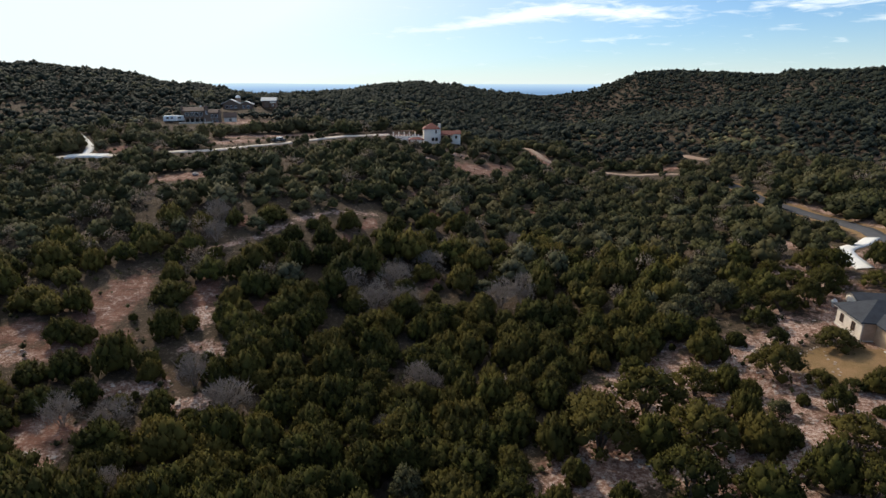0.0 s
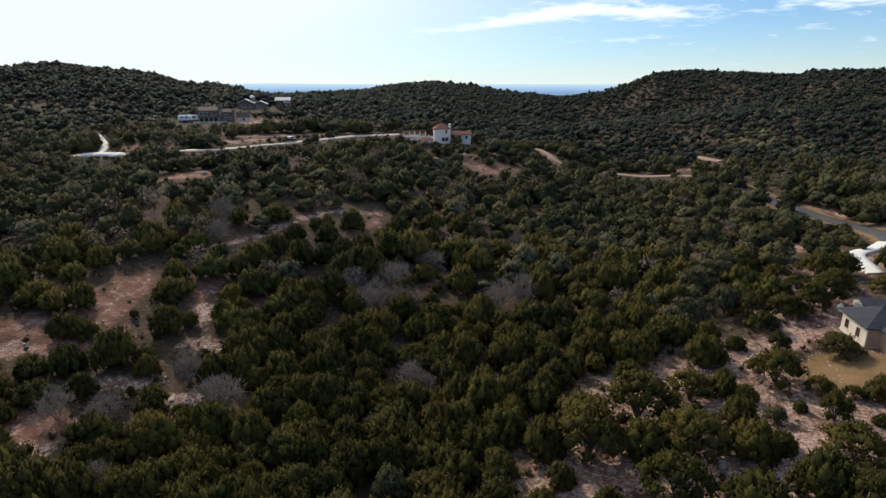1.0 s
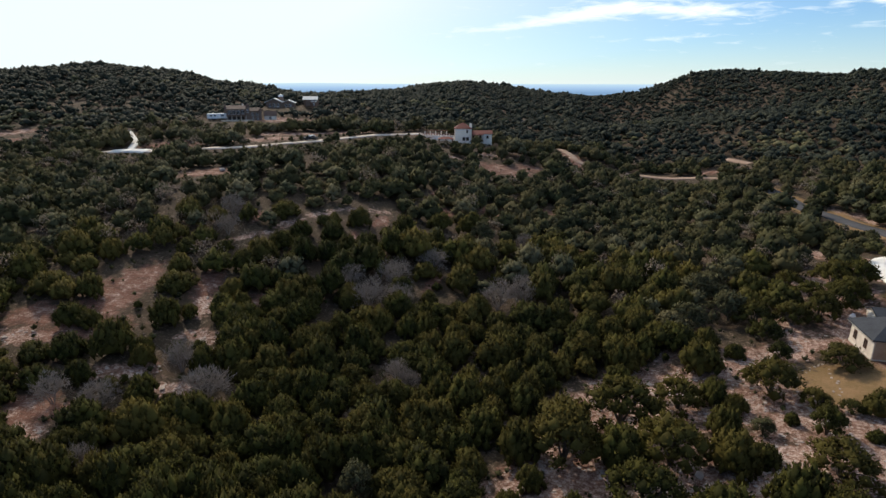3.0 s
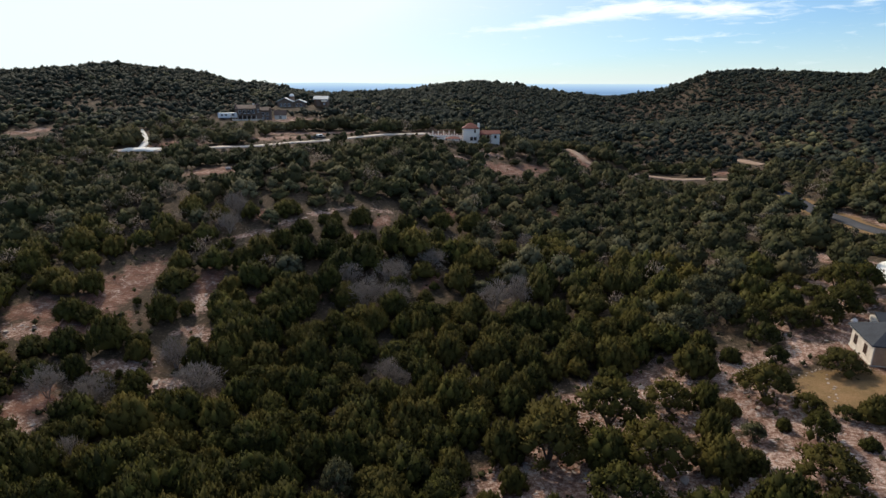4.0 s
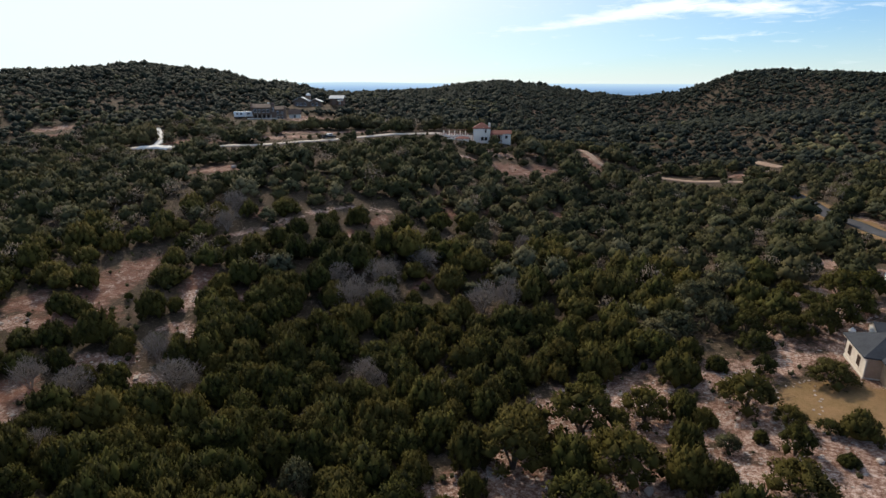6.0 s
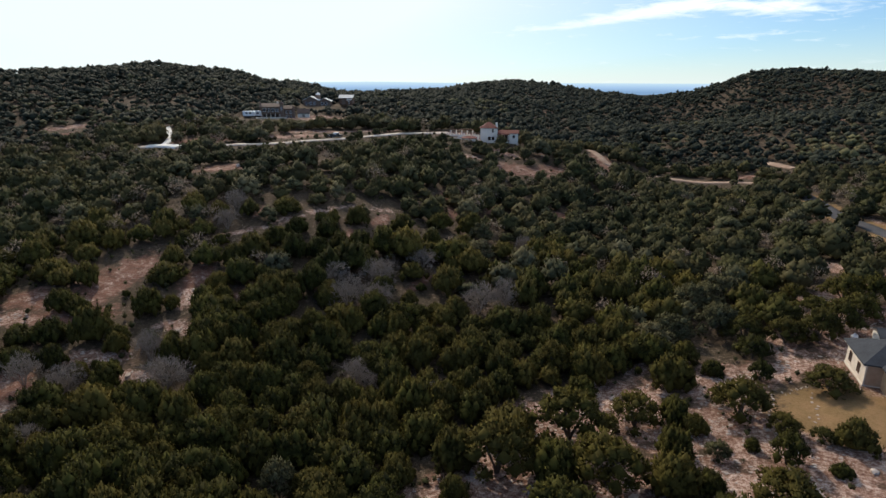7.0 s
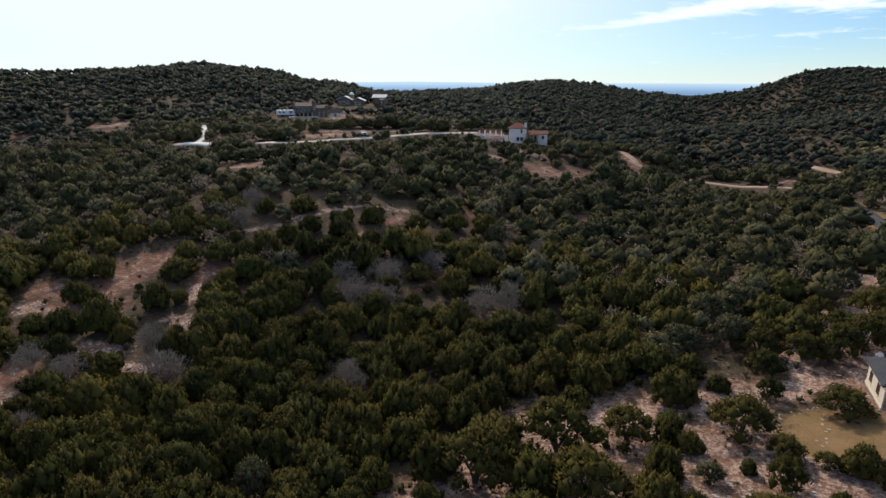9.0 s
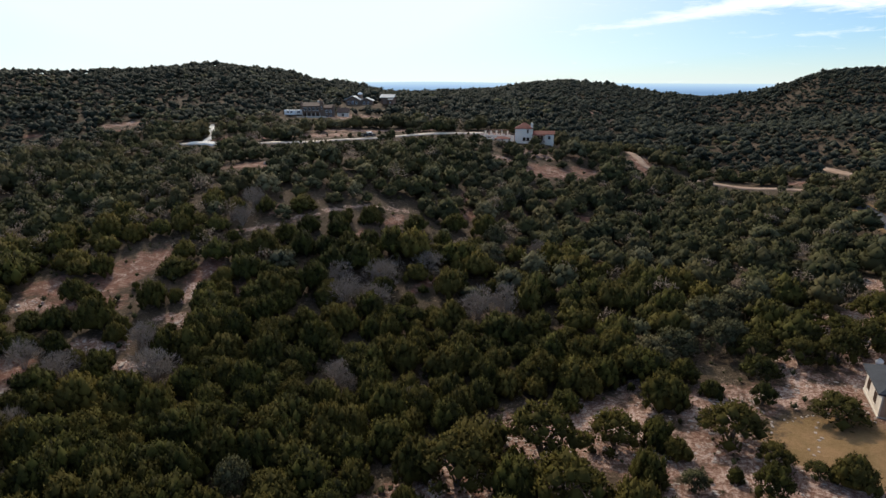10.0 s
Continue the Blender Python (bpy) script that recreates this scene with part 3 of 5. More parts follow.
def stick(a, b, ra, rb):
    """A tapered three-sided branch."""
    a, b = np.array(a, float), np.array(b, float)
    w = (b - a) / (np.linalg.norm(b - a) + 1e-9)
    s = np.cross(w, (0.3, 0.7, 0.64))
    s /= np.linalg.norm(s)
    o = np.cross(w, s)
    ring = [math.cos(t) * s + math.sin(t) * o for t in (0, 2.09, 4.19)]
    v = np.array([a + ra * q for q in ring] + [b + rb * q for q in ring])
    f = np.array([[0, 1, 4], [0, 4, 3], [1, 2, 5], [1, 5, 4], [2, 0, 3], [2, 3, 5]])
    return v, f


def joined(parts):
    V, F, at = [], [], 0
    for v, f in parts:
        V.append(v), F.append(f + at)
        at += len(v)
    return np.concatenate(V), np.concatenate(F)


def trunk(stems, high, spread):
    """A short forking trunk in one piece: every fork grows out of the ring below it."""
    V, F = [], []

    def ring(c, r, turn):
        k = len(V)
        V.extend((c[0] + r * math.cos(turn + t), c[1] + r * math.sin(turn + t), c[2]) for t in (0, 2.09, 4.19))
        return k

    def join(lo, hi):
        for i in range(3):
            j = (i + 1) % 3
            F.extend(((lo + i, lo + j, hi + j), (lo + i, hi + j, hi + i)))
    base = ring((0, 0, -0.12), 0.085, 0)
    fork = ring((0.02, 0.01, high * 0.16), 0.06, 0.2)
    join(base, fork)
    for i in range(stems):
        ang = 6.28 * i / stems + rng.uniform(-0.5, 0.5)
        out = spread * rng.uniform(0.5, 1)
        knee = ring((out * 0.5 * math.cos(ang), out * 0.5 * math.sin(ang), high * 0.5), 0.035, ang)
        join(fork, knee)
        for _ in range(2):
            ang2 = ang + rng.uniform(-0.9, 0.9)
            tip = ring((out * 1.2 * math.cos(ang2), out * 1.2 * math.sin(ang2), high * rng.uniform(0.7, 0.95)), 0.012, ang2)
            join(knee, tip)
    return np.array(V), np.array(F)


def bare_branches(limbs):
    """Grey leafless scrub: forking limbs and a haze of twigs."""
    parts = []
    for i in range(limbs):
        a = 6.28 * i / limbs + rng.uniform(-0.4, 0.4)
        out = rng.uniform(0.25, 0.7)
        p0 = np.zeros(3) - (0, 0, 0.1)
        p1 = np.array([math.cos(a) * out * 0.5, math.sin(a) * out * 0.5, 0.45 * rng.uniform(0.8, 1.2)])
        parts.append(stick(p0, p1, 0.035, 0.022))
        for j in range(4):
            b = a + rng.uniform(-1.1, 1.1)
            p2 = p1 + np.array([math.cos(b) * 0.35, math.sin(b) * 0.35, rng.uniform(0.15, 0.5)])
            parts.append(stick(p1, p2, 0.02, 0.010))
            for k in range(4):
                d = rng.normal(size=3) * 0.16 + (math.cos(b) * 0.12, math.sin(b) * 0.12, 0.16)
                p3 = p1 + (p2 - p1) * rng.uniform(0.4, 1) 
                parts.append(stick(p3, p3 + d, 0.011, 0.004))
    v, f = joined(parts)
    return v, f


# trees of the open ground that stand alone: x, y, crown radius
LONE_OAKS = [(29.8, 55.5, 5.2), (25.4, 48, 4.8), (18.3, 55.8, 5.4), (26.1, 63.3, 5.2), (33.9, 66.8, 4.0), (46.4, 69.9, 4.3), (50, 65.9, 2.6), (53.8, 64.9, 1.7), (48.6, 60.5, 2.6), (46.1, 53, 4.5), (42.1, 45.4, 3.8), (58.5, 75.9, 4.0), (51.4, 78.4, 2.4), (52.2, 84.7, 3.3)]
ROADSIDE_OAKS = [(86.4, 131.3, 3.7), (81.5, 117.1, 3.5), (71.6, 115.8, 3.6), (71.2, 103.4, 4.3), (75.1, 102.5, 3.6), (70.7, 96.7, 4.0), (58, 89.3, 3.7), (66, 92, 3.8), (62.4, 89.6, 3.5), (84.5, 102.5, 3.8), (77.5, 93.5, 3.5), (52.5, 89.9, 3.3), (65.4, 98.9, 3.2), (64, 104, 3.4), (79.2, 119.5, 3.4), (77.5, 111, 3.6)]
LONE_JUNIPERS = [(24.6, 55.8, 3.6), (13.4, 56.5, 3.6), (19.1, 62.3, 4.6), (38.6, 67.8, 2.4), (40.6, 65.7, 2.1), (37.4, 60.5, 2.8), (36.2, 54.4, 3.4), (32.7, 46.6, 4.0), (45.9, 62.8, 1.1), (39.8, 55.4, 2.2), (39.6, 47.9, 3.5), (39.9, 76.7, 3.5), (14.4, 50.9, 1.9), (11.9, 47.5, 2.0), (18.4, 47.1, 1.8), (27.9, 73.6, 2.6), (23.6, 76.2, 2.2), (56.3, 63.9, 2.4), (53.2, 59.2, 1.5), (45.7, 79.7, 2.1), (89.3, 118.1, 1.9)]
HOUSE_JUNIPERS = [(87, 99, 3.0), (15.4, 222.1, 5.0), (21.1, 234, 4.4), (0.2, 214, 2.3), (5.8, 212.8, 2.2), (17.9, 185.8, 3.8), (-11.5, 192, 3.4), (-17, 189, 3.9), (27, 218, 4.0), (11, 216.5, 2.6), (30, 229, 4.0), (-6, 218, 1.2), (55, 270, 5.6)]
LEFT_JUNIPERS = [(-45.3, 87.7, 4.7), (-48.8, 81.4, 1.0), (-55.9, 75.4, 3.1), (-52.8, 75.2, 2.6), (-58.5, 83.5, 3.4), (-66, 83.8, 4.5), (-42, 78.2, 3.8), (-39.4, 80.6, 2.1), (-36.2, 70.7, 1.7), (-50.3, 67.4, 3.7), (-54.5, 65.8, 3.6), (-45, 69.4, 4.2), (-40.9, 70, 2.2), (-30.7, 68.4, 3.2), (-49.8, 60.6, 3.1), (-45.1, 62.4, 2.6), (-63, 96.3, 3.3), (-50.1, 100.2, 3.2), (-43.6, 102.2, 2.5), (-35.5, 88.6, 3.2)]
TRACK_JUNIPERS = [(-37.6, 120.5, 4.0), (-33.4, 106.2, 3.3), (-31.1, 111.4, 3.1), (-24.8, 113.1, 3.7), (-35.1, 100.4, 4.1), (-37, 96.6, 2.6), (-27.7, 103.1, 3.4), (-23.5, 105.2, 3.4), (-20.7, 109.6, 3.0), (-21.2, 121.8, 3.3), (-17.3, 112.3, 3.4), (-11.2, 124.2, 3.3), (-8.7, 115.5, 3.8), (-3, 119, 3.1), (-32.9, 85.1, 2.2)]
SLOPE_JUNIPERS = [(-12.9, 136.2, 3.3), (-3.4, 129, 3.4), (-6.9, 142.4, 3.4), (4, 130, 3.8), (5.3, 149.7, 3.8), (1.3, 135.8, 2.5), (8.7, 144.8, 3.4), (-22.9, 137.7, 3.2), (-20.1, 147.8, 3.9), (-36.7, 136.9, 3.7), (-31.6, 144.6, 3.6), (12.4, 166, 4.2), (24.1, 131.5, 3.8), (21.2, 149.5, 3.9)]
BARE = [(-9.1, 99.7, 4.9), (-3.5, 70.7, 2.9), (10.7, 95.8, 4.5), (14.9, 97.8, 3.7), (-12, 90.4, 4.1), (-7.1, 91.9, 4.1), (-16.6, 96.9, 3.8), (-2.8, 108.4, 4.4), (16.7, 126.7, 3.0), (-47.8, 116.4, 4.1), (-39.2, 58.2, 3.2), (-7.2, 60.2, 1.8), (-63.9, 118.6, 4.4), (-45.6, 108.5, 3.0), (-45.1, 57.6, 3.0), (-27.3, 62.3, 4.0), (-33.6, 67.4, 2.9), (-34, 47.5, 2.2), (-1.5, 69.5, 2.2), (35, 57, 1.6)]
PALE_OAKS = [(50.3, 103.6, 4.6), (47, 101, 4.2), (53, 106, 4.4), (38.8, 87.9, 4.0), (42, 90, 3.8), (-49.5, 124.3, 5), (-46, 150.2, 4.8), (-33.1, 146, 4), (7, 119, 4.4), (89.5, 164, 5.8), (84, 161, 4.6), (65.8, 152.4, 5.4), (16.6, 218, 6), (-74.4, 134.6, 5), (49.6, 92.6, 3.9), (-3.7, 48.1, 2.6), (41.9, 60.9, 1.8), (6.5, 127, 3.6)]

taken = []          # x, y, radius
plan = []           # x, y, radius, kind
for kind, rowset in (("oak", LONE_OAKS), ("oak", ROADSIDE_OAKS), ("juniper", LONE_JUNIPERS), ("juniper", HOUSE_JUNIPERS), ("small", LEFT_JUNIPERS), ("juniper", TRACK_JUNIPERS), ("juniper", SLOPE_JUNIPERS), ("bare", BARE), ("pale", PALE_OAKS)):
    for x, y, r in rowset:
        plan.append((x, y, r * {"oak": 0.87, "small": 0.80}.get(kind, 0.90), "juniper" if kind == "small" else kind))
taken = np.array([(x, y, r * (0.65 if kind == "bare" else 1.0)) for x, y, r, kind in plan])
HOUSE_LOTS = [(70, 82, 9.5), (-4, 231, 6), (5, 232, 5), (-102, 240, 12), (-92, 245, 7), (-112, 234, 6), (-101, 280, 10), (-89, 287, 7), (76, 98, 4), (-14, 227, 7), (-10, 215, 3.5), (-67, 147.5, 3)]


STONY_GROUND = ((14, 44), (15.5, 53), (22, 61), (32, 69), (43, 77.5), (53, 84), (62.8, 91), (78, 90), (75, 60), (48, 38))


def within(x, y, corners):
    """Which places lie inside a closed outline."""
    out = np.zeros_like(x, bool)
    for (ax, ay), (bx, by) in zip(corners, corners[1:] + corners[:1]):
        cross = (ay > y) != (by > y)
        out ^= cross & (x < (bx - ax) * (y - ay) / (by - ay if by != ay else 1e-9) + ax)
    return out


def forest(cell, d0, d1, r0, r1):
    """Trees on a jittered grid between two distances, thinned where the ground is bare."""
    k = int(d1 / cell) + 2
    i, j = [a.ravel() for a in np.meshgrid(np.arange(-k, k + 1), np.arange(0, k + 1))]
    loose = 0.36 if d0 < 200 else 0.5
    x = (i + (j % 2) * 0.5 + rng.uniform(-loose, loose, i.shape)) * cell
    y = (j + rng.uniform(-loose, loose, i.shape)) * cell + 6
    r = rng.uniform(r0, r1, i.shape) * rng.uniform(0.85, 1.15, i.shape)
    d, az = np.hypot(x, y), np.degrees(np.arctan2(x, y))
    ok = (d >= d0) & (d < d1) & (az > -58) & (az < np.where(d > 90, 43, 52)) & (d > 26)
    x, y, r, d, az = x[ok], y[ok], r[ok], d[ok], az[ok]
    ok = d < np.interp(az, CREST_AZ, CREST_D) + 12
    r = r * np.array([1 + 0.45 * noise.noise((a * 0.022, b * 0.022, 14)) if q > 200 else 1.0 for a, b, q in zip(x, y, d)])
    keep = np.ones_like(x)
    for spot in SPOTS:
        v = inside(x, y, [spot])
        keep = np.where(v > 0.42, np.minimum(keep, spot[5]), keep)
    keep = np.where(within(x, y, STONY_GROUND), 0.03, keep)
    for line in TRAILS:
        keep = np.where(near_line(x, y, line) < 1.7, 0.1, keep)
    for line, w in ROADS:
        keep = np.where(near_line(x, y, line) < w, 0.0, keep)
    for hx, hy, hr in HOUSE_LOTS:
        keep = np.where(np.hypot(x - hx, y - hy) < hr, 0.0, keep)
    thin = np.array([noise.noise((a * 0.035, b * 0.035, 9)) for a, b in zip(x, y)])
    left = np.clip((-x - 15) / 25, 0, 1) * (d < 190)
    keep = keep * np.where((thin - 0.15 * left < -0.36) & (d > 85), 0.8, 0.98)
    ok &= rng.uniform(size=x.shape) < keep
    x, y, r = x[ok], y[ok], r[ok]
    gap = np.hypot(x[:, None] - taken[:, 0], y[:, None] - taken[:, 1]) - taken[:, 2] * 0.85
    ok = gap.min(1) > r * 0.5
    return x[ok], y[ok], r[ok]


def clear_sightlines(x, y, r, tall=1.7):
    """Shrinks or drops trees that would hide roads, tracks, clearings and houses from the camera."""
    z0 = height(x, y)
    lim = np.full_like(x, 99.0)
    # three stations along the camera path; 39 further down is the camera's height
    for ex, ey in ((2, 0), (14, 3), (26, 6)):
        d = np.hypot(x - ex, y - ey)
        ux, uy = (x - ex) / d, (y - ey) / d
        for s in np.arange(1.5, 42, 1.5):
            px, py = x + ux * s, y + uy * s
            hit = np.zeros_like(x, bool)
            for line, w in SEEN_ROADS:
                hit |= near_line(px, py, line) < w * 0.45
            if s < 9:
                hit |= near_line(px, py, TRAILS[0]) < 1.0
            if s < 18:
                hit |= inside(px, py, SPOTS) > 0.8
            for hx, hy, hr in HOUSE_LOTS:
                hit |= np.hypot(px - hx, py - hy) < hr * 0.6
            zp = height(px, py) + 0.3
            sightline_z = zp + (39 - zp) * s / (d + s)
            lim = np.where(hit, np.minimum(lim, sightline_z - z0), lim)
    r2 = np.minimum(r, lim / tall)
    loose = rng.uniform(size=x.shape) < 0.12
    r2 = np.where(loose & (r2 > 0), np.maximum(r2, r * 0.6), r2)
    shrunk = (r2 <= 0.6) & (rng.uniform(size=x.shape) < 0.5)
    r2 = np.where(shrunk, 0.65, r2)
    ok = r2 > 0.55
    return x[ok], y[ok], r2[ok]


NEAR_D = 96.0
for x, y, r in zip(*clear_sightlines(*forest(3.9, 0, NEAR_D, 2.2, 3.5))):
    u = rng.uniform()
    patch = noise.noise((x * 0.05, y * 0.05, 21))
    plan.append((x, y, r, "bare" if u < 0.02 + 0.05 * (patch > 0.25) else "oak" if u > 0.93 else "juniper"))

SHAPES = {"juniper": [crown(43, 25, 0.098, 0.030, 0.8, 1.5, dense=0.86) for _ in range(8)],
          "oak": [crown(24, 62, 0.070, 0.030, 0.45, 1.35, dense=0.74) for _ in range(5)],
          "pale": [crown(24, 70, 0.078, 0.032, 0.35, 1.3, dense=0.6) for _ in range(3)]}
MESHES = {}
for kind, mat in (("juniper", M_JUNIPER), ("oak", M_JUNIPER), ("pale", M_OAK)):
    MESHES[kind] = []
    for v, f, nn in SHAPES[kind]:
        lift = 0.05 if kind == "juniper" else 0.24
        tv, tf = trunk(3 if kind == "juniper" else 4, 1.3, 0.45)
        MESHES[kind].append((mesh_of("crown", v + (0, 0, lift), f, mat, True, nn), mesh_of("trunk", tv, tf, M_BARK)))
BARE_MESHES = []
for _ in range(4):
    v, f, nn = crown(13, 70, 0.15, 0.012, 0.45, 1.4, core=False)
    BARE_MESHES.append(mesh_of("branch_crown", *joined([bare_branches(6), (v, f)]), M_TWIG))
WORDS = {"juniper": ("juniper", "bushy dark olive-green juniper on the slope", "tree", "junipers of the valley"),
         "oak": ("live_oak", "dark live oak with a spreading round crown", "tree", "live oaks of the valley"),
         "pale": ("live_oak", "pale grey-green live oak among the junipers", "tree", "pale live oaks"),
         "bare": ("bare_tree", "leafless grey scrub tree among the junipers", "tree", "bare trees")}
far_plan = []
count = 0
landmarks = len(taken)
for i, (x, y, r, kind) in sorted(enumerate(plan), key=lambda q: (q[0] >= landmarks, math.hypot(q[1][0] - 8, q[1][1]))):
    if math.hypot(x, y) > 128 or (kind == "juniper" and count >= 300):
        far_plan.append((x, y, r, kind))
        continue
    count += kind == "juniper"
    name, label, category, group = WORDS[kind]
    s = r * rng.uniform(0.95, 1.1)
    ob = new(name)
    ob.empty_display_size = 0.3
    lop = rng.uniform(0.86, 1.16)
    ob.matrix_world = Matrix.LocRotScale((x, y, hz(x, y) - (0.05 if kind == "bare" else 0.24 * s)), Euler((0, 0, rng.uniform(0, 6.28))), (s * lop, s / lop, s * rng.uniform(0.85, 1.32) * (0.85 if r > 3.4 else 1.0)))
    tagged(ob, label, category, group)
    if kind == "bare":
        pieces = [("branch_crown", BARE_MESHES[int(rng.integers(4))])]
    else:
        c, t = MESHES[kind][int(rng.integers(len(MESHES[kind])))]
        pieces = [("crown", c), ("trunk", t)]
    for part_name, me in pieces:
        o = new(part_name, me)
        o.parent = ob


def woods(name, label, trees, shapes, material, flat=1.0):
    """Many far trees as one mesh; every tree has a tint of its own."""
    V, F, N, T, at = [], [], [], [], 0
    leafy = len(shapes[0]) == 3
    zs = height([t[0] for t in trees], [t[1] for t in trees])
    for (x, y, r), z in zip(trees, zs):
        v, f, *nn = shapes[int(rng.integers(len(shapes)))]
        a, tint, lop = rng.uniform(0, 6.28), rng.uniform(), rng.uniform(0.82, 1.2)
        if leafy:
            ca, sa = math.cos(a), math.sin(a)
            N.append(np.stack([nn[0][:, 0] * ca - nn[0][:, 1] * sa, nn[0][:, 0] * sa + nn[0][:, 1] * ca, nn[0][:, 2]], 1))
        c, s = math.cos(a) * r, math.sin(a) * r
        V.append(np.stack([(v[:, 0] * c - v[:, 1] * s) * lop + x, (v[:, 0] * s + v[:, 1] * c) / lop + y, (v[:, 2] + 0.05) * r * flat * rng.uniform(0.8, 1.25) + z - 0.1], 1))
        F.append(f + at)
        T.append(np.full(len(v), tint))
        at += len(v)
    me = mesh_of(name, np.concatenate(V), np.concatenate(F), material, leafy, np.concatenate(N) if leafy else None)
    me.attributes.new("tint", "FLOAT", "POINT").data.foreach_set("value", np.concatenate(T).astype(np.float32))
    return tagged(new(name, me), label, "woods", kind="stuff")


def split(trees, share):
    k = rng.uniform(size=len(trees)) < share
    return [t for t, q in zip(trees, k) if not q], [t for t, q in zip(trees, k) if q]


mid = list(zip(*clear_sightlines(*forest(4.5, NEAR_D, 250, 2.3, 4.1))))
mid_green, mid_pale = split(mid, 0.09)
mid_bare = [t for t in mid_green if rng.uniform() < (0.16 if t[0] < -20 else 0.09)]
mid_green = [t for t in mid_green if t not in set(mid_bare)]
thicket = [t[:3] for t in far_plan if t[3] in ("juniper", "oak") and math.hypot(t[0], t[1]) < 135]
mid_green += [t[:3] for t in far_plan if t[3] in ("juniper", "oak") and math.hypot(t[0], t[1]) >= 135]
mid_pale += [t[:3] for t in far_plan if t[3] == "pale"]
mid_bare += [t[:3] for t in far_plan if t[3] == "bare"]
MID = [crown(12, 8, 0.14, 0.074, 0.6, 1.3, dense=0.9) for _ in range(7)]
MID_OAK = [crown(16, 13, 0.12, 0.055, 0.35, 1.25, dense=0.8) for _ in range(4)]
woods("juniper_thicket", "dense thicket of dark olive-green junipers", thicket, SHAPES["juniper"], M_EDGE)
EDGE = [crown(26, 15, 0.11, 0.042, 0.7, 1.4, dense=0.84) for _ in range(5)]
woods("edge_woods", "dark green junipers at the foot of the slope", [t for t in mid_green if math.hypot(t[0], t[1]) < 128], EDGE, M_EDGE)
woods("juniper_woods", "dense dark green juniper woods across the valley", [t for t in mid_green if math.hypot(t[0], t[1]) >= 128], MID, M_WOODS)
woods("oak_woods", "pale grey-green live oaks scattered through the woods", mid_pale, MID_OAK, M_OAKWOODS)
woods("bare_scrub", "leafless grey scrub scattered through the woods", mid_bare, [crown(10, 34, 0.12, 0.012, 0.4, 1.3, core=False) for _ in range(3)], M_TWIG)
far = list(zip(*clear_sightlines(*forest(4.6, 250, 420, 2.0, 3.9))))
far_pale = [t for t in far if noise.noise((t[0] * 0.02, t[1] * 0.02, 33)) + rng.normal() * 0.2 > 0.44]
far_green = [t for t in far if t not in set(far_pale)]
FAR = [crown(4, 4, 0.15, 0.12, 0.4, 1.1) for _ in range(8)]
woods("hillside_woods", "juniper woods on the hillsides, shade and haze painted into their green", far_green, FAR, M_SHADED_FARWOODS, 0.88)
woods("hillside_oaks", "pale grey-green live oaks on the hillsides", far_pale, FAR, M_OAKWOODS, 0.8)
crest = list(zip(*forest(5.0, 420, 690, 2.4, 4.4)))
TOP = [crown(3, 3, 0.14, 0.16, 0.4, 1.0) for _ in range(8)]
woods("ridge_woods", "woods along the far ridges, shade and haze painted into their green", crest, TOP, M_SHADED_FARWOODS, 0.8)

# low shrubs in and between the clearings
x, y = rng.uniform(-120, 85, 7600), 34 + 170 * rng.uniform(size=7600) ** 1.3
r = 0.28 + 0.9 * rng.uniform(size=7600) ** 2.2
lots = np.array([np.hypot(x - hx, y - hy) < hr for hx, hy, hr in HOUSE_LOTS]).any(0)
clear = np.maximum(inside(x, y, EARTH), inside(x, y, ROCKY + ROCKY_RIGHT + ROCKY_LOT) * 0.9)
ok = (~lots) & (inside(x, y, LAWN) < 0.3) & (rng.uniform(size=7600) < np.where(clear > 0.75, 0.24, 0.75)) & (np.abs(np.degrees(np.arctan2(x, y))) < 60)
for line, w in ROADS:
    ok &= near_line(x, y, line) > w
BUSH = [crown(1, 9, 0.26, 0.13, 0.6, 1.1) for _ in range(4)]
bushes = list(zip(x[ok], y[ok], r[ok]))
woods("low_shrubs", "low green juniper shrubs between the trees", bushes[::4] + bushes[1::4] + bushes[2::4], BUSH, M_WOODS)
woods("dry_brush", "low leafless grey-brown brush between the junipers", bushes[3::4], [crown(2, 10, 0.42, 0.035, 0.5, 1.1, core=False) for _ in range(3)], M_TWIG)

# woods under and behind the flight line
x, y = [a.ravel() for a in np.meshgrid(np.arange(-62, 88, 4.4), np.arange(-48, 27, 4.4))]
x, y = x + rng.uniform(-1.6, 1.6, x.shape), y + rng.uniform(-1.6, 1.6, y.shape)
ok = (np.hypot(x, y) < 26) | (y < 6) | (np.abs(np.degrees(np.arctan2(x, y))) > 60)
woods("valley_woods", "dark green juniper woods on the valley floor", list(zip(x[ok], y[ok], rng.uniform(2.1, 3.5, ok.sum()))), MID, M_EDGE)

# ---- houses and small things ----


def part(name, bm, material, parent, label=""):
    me = bpy.data.meshes.new(name)
    bmesh.ops.recalc_face_normals(bm, faces=bm.faces)
    bm.to_mesh(me)
    bm.free()
    me.materials.append(material)
    ob = new(name, me)
    ob.parent = parent
    if label:
        tagged(ob, label)
    return ob


def box(x0, y0, z0, x1, y1, z1, bm=None, bevel=0.0):
    bm = bm or bmesh.new()
    m = Matrix.LocRotScale(((x0 + x1) / 2, (y0 + y1) / 2, (z0 + z1) / 2), None, (abs(x1 - x0), abs(y1 - y0), abs(z1 - z0)))
    got = bmesh.ops.create_cube(bm, size=1.0, matrix=m)
    if bevel:
        bmesh.ops.bevel(bm, geom=list({e for v in got["verts"] for e in v.link_edges}), offset=bevel, segments=1, affect="EDGES")
    return bm


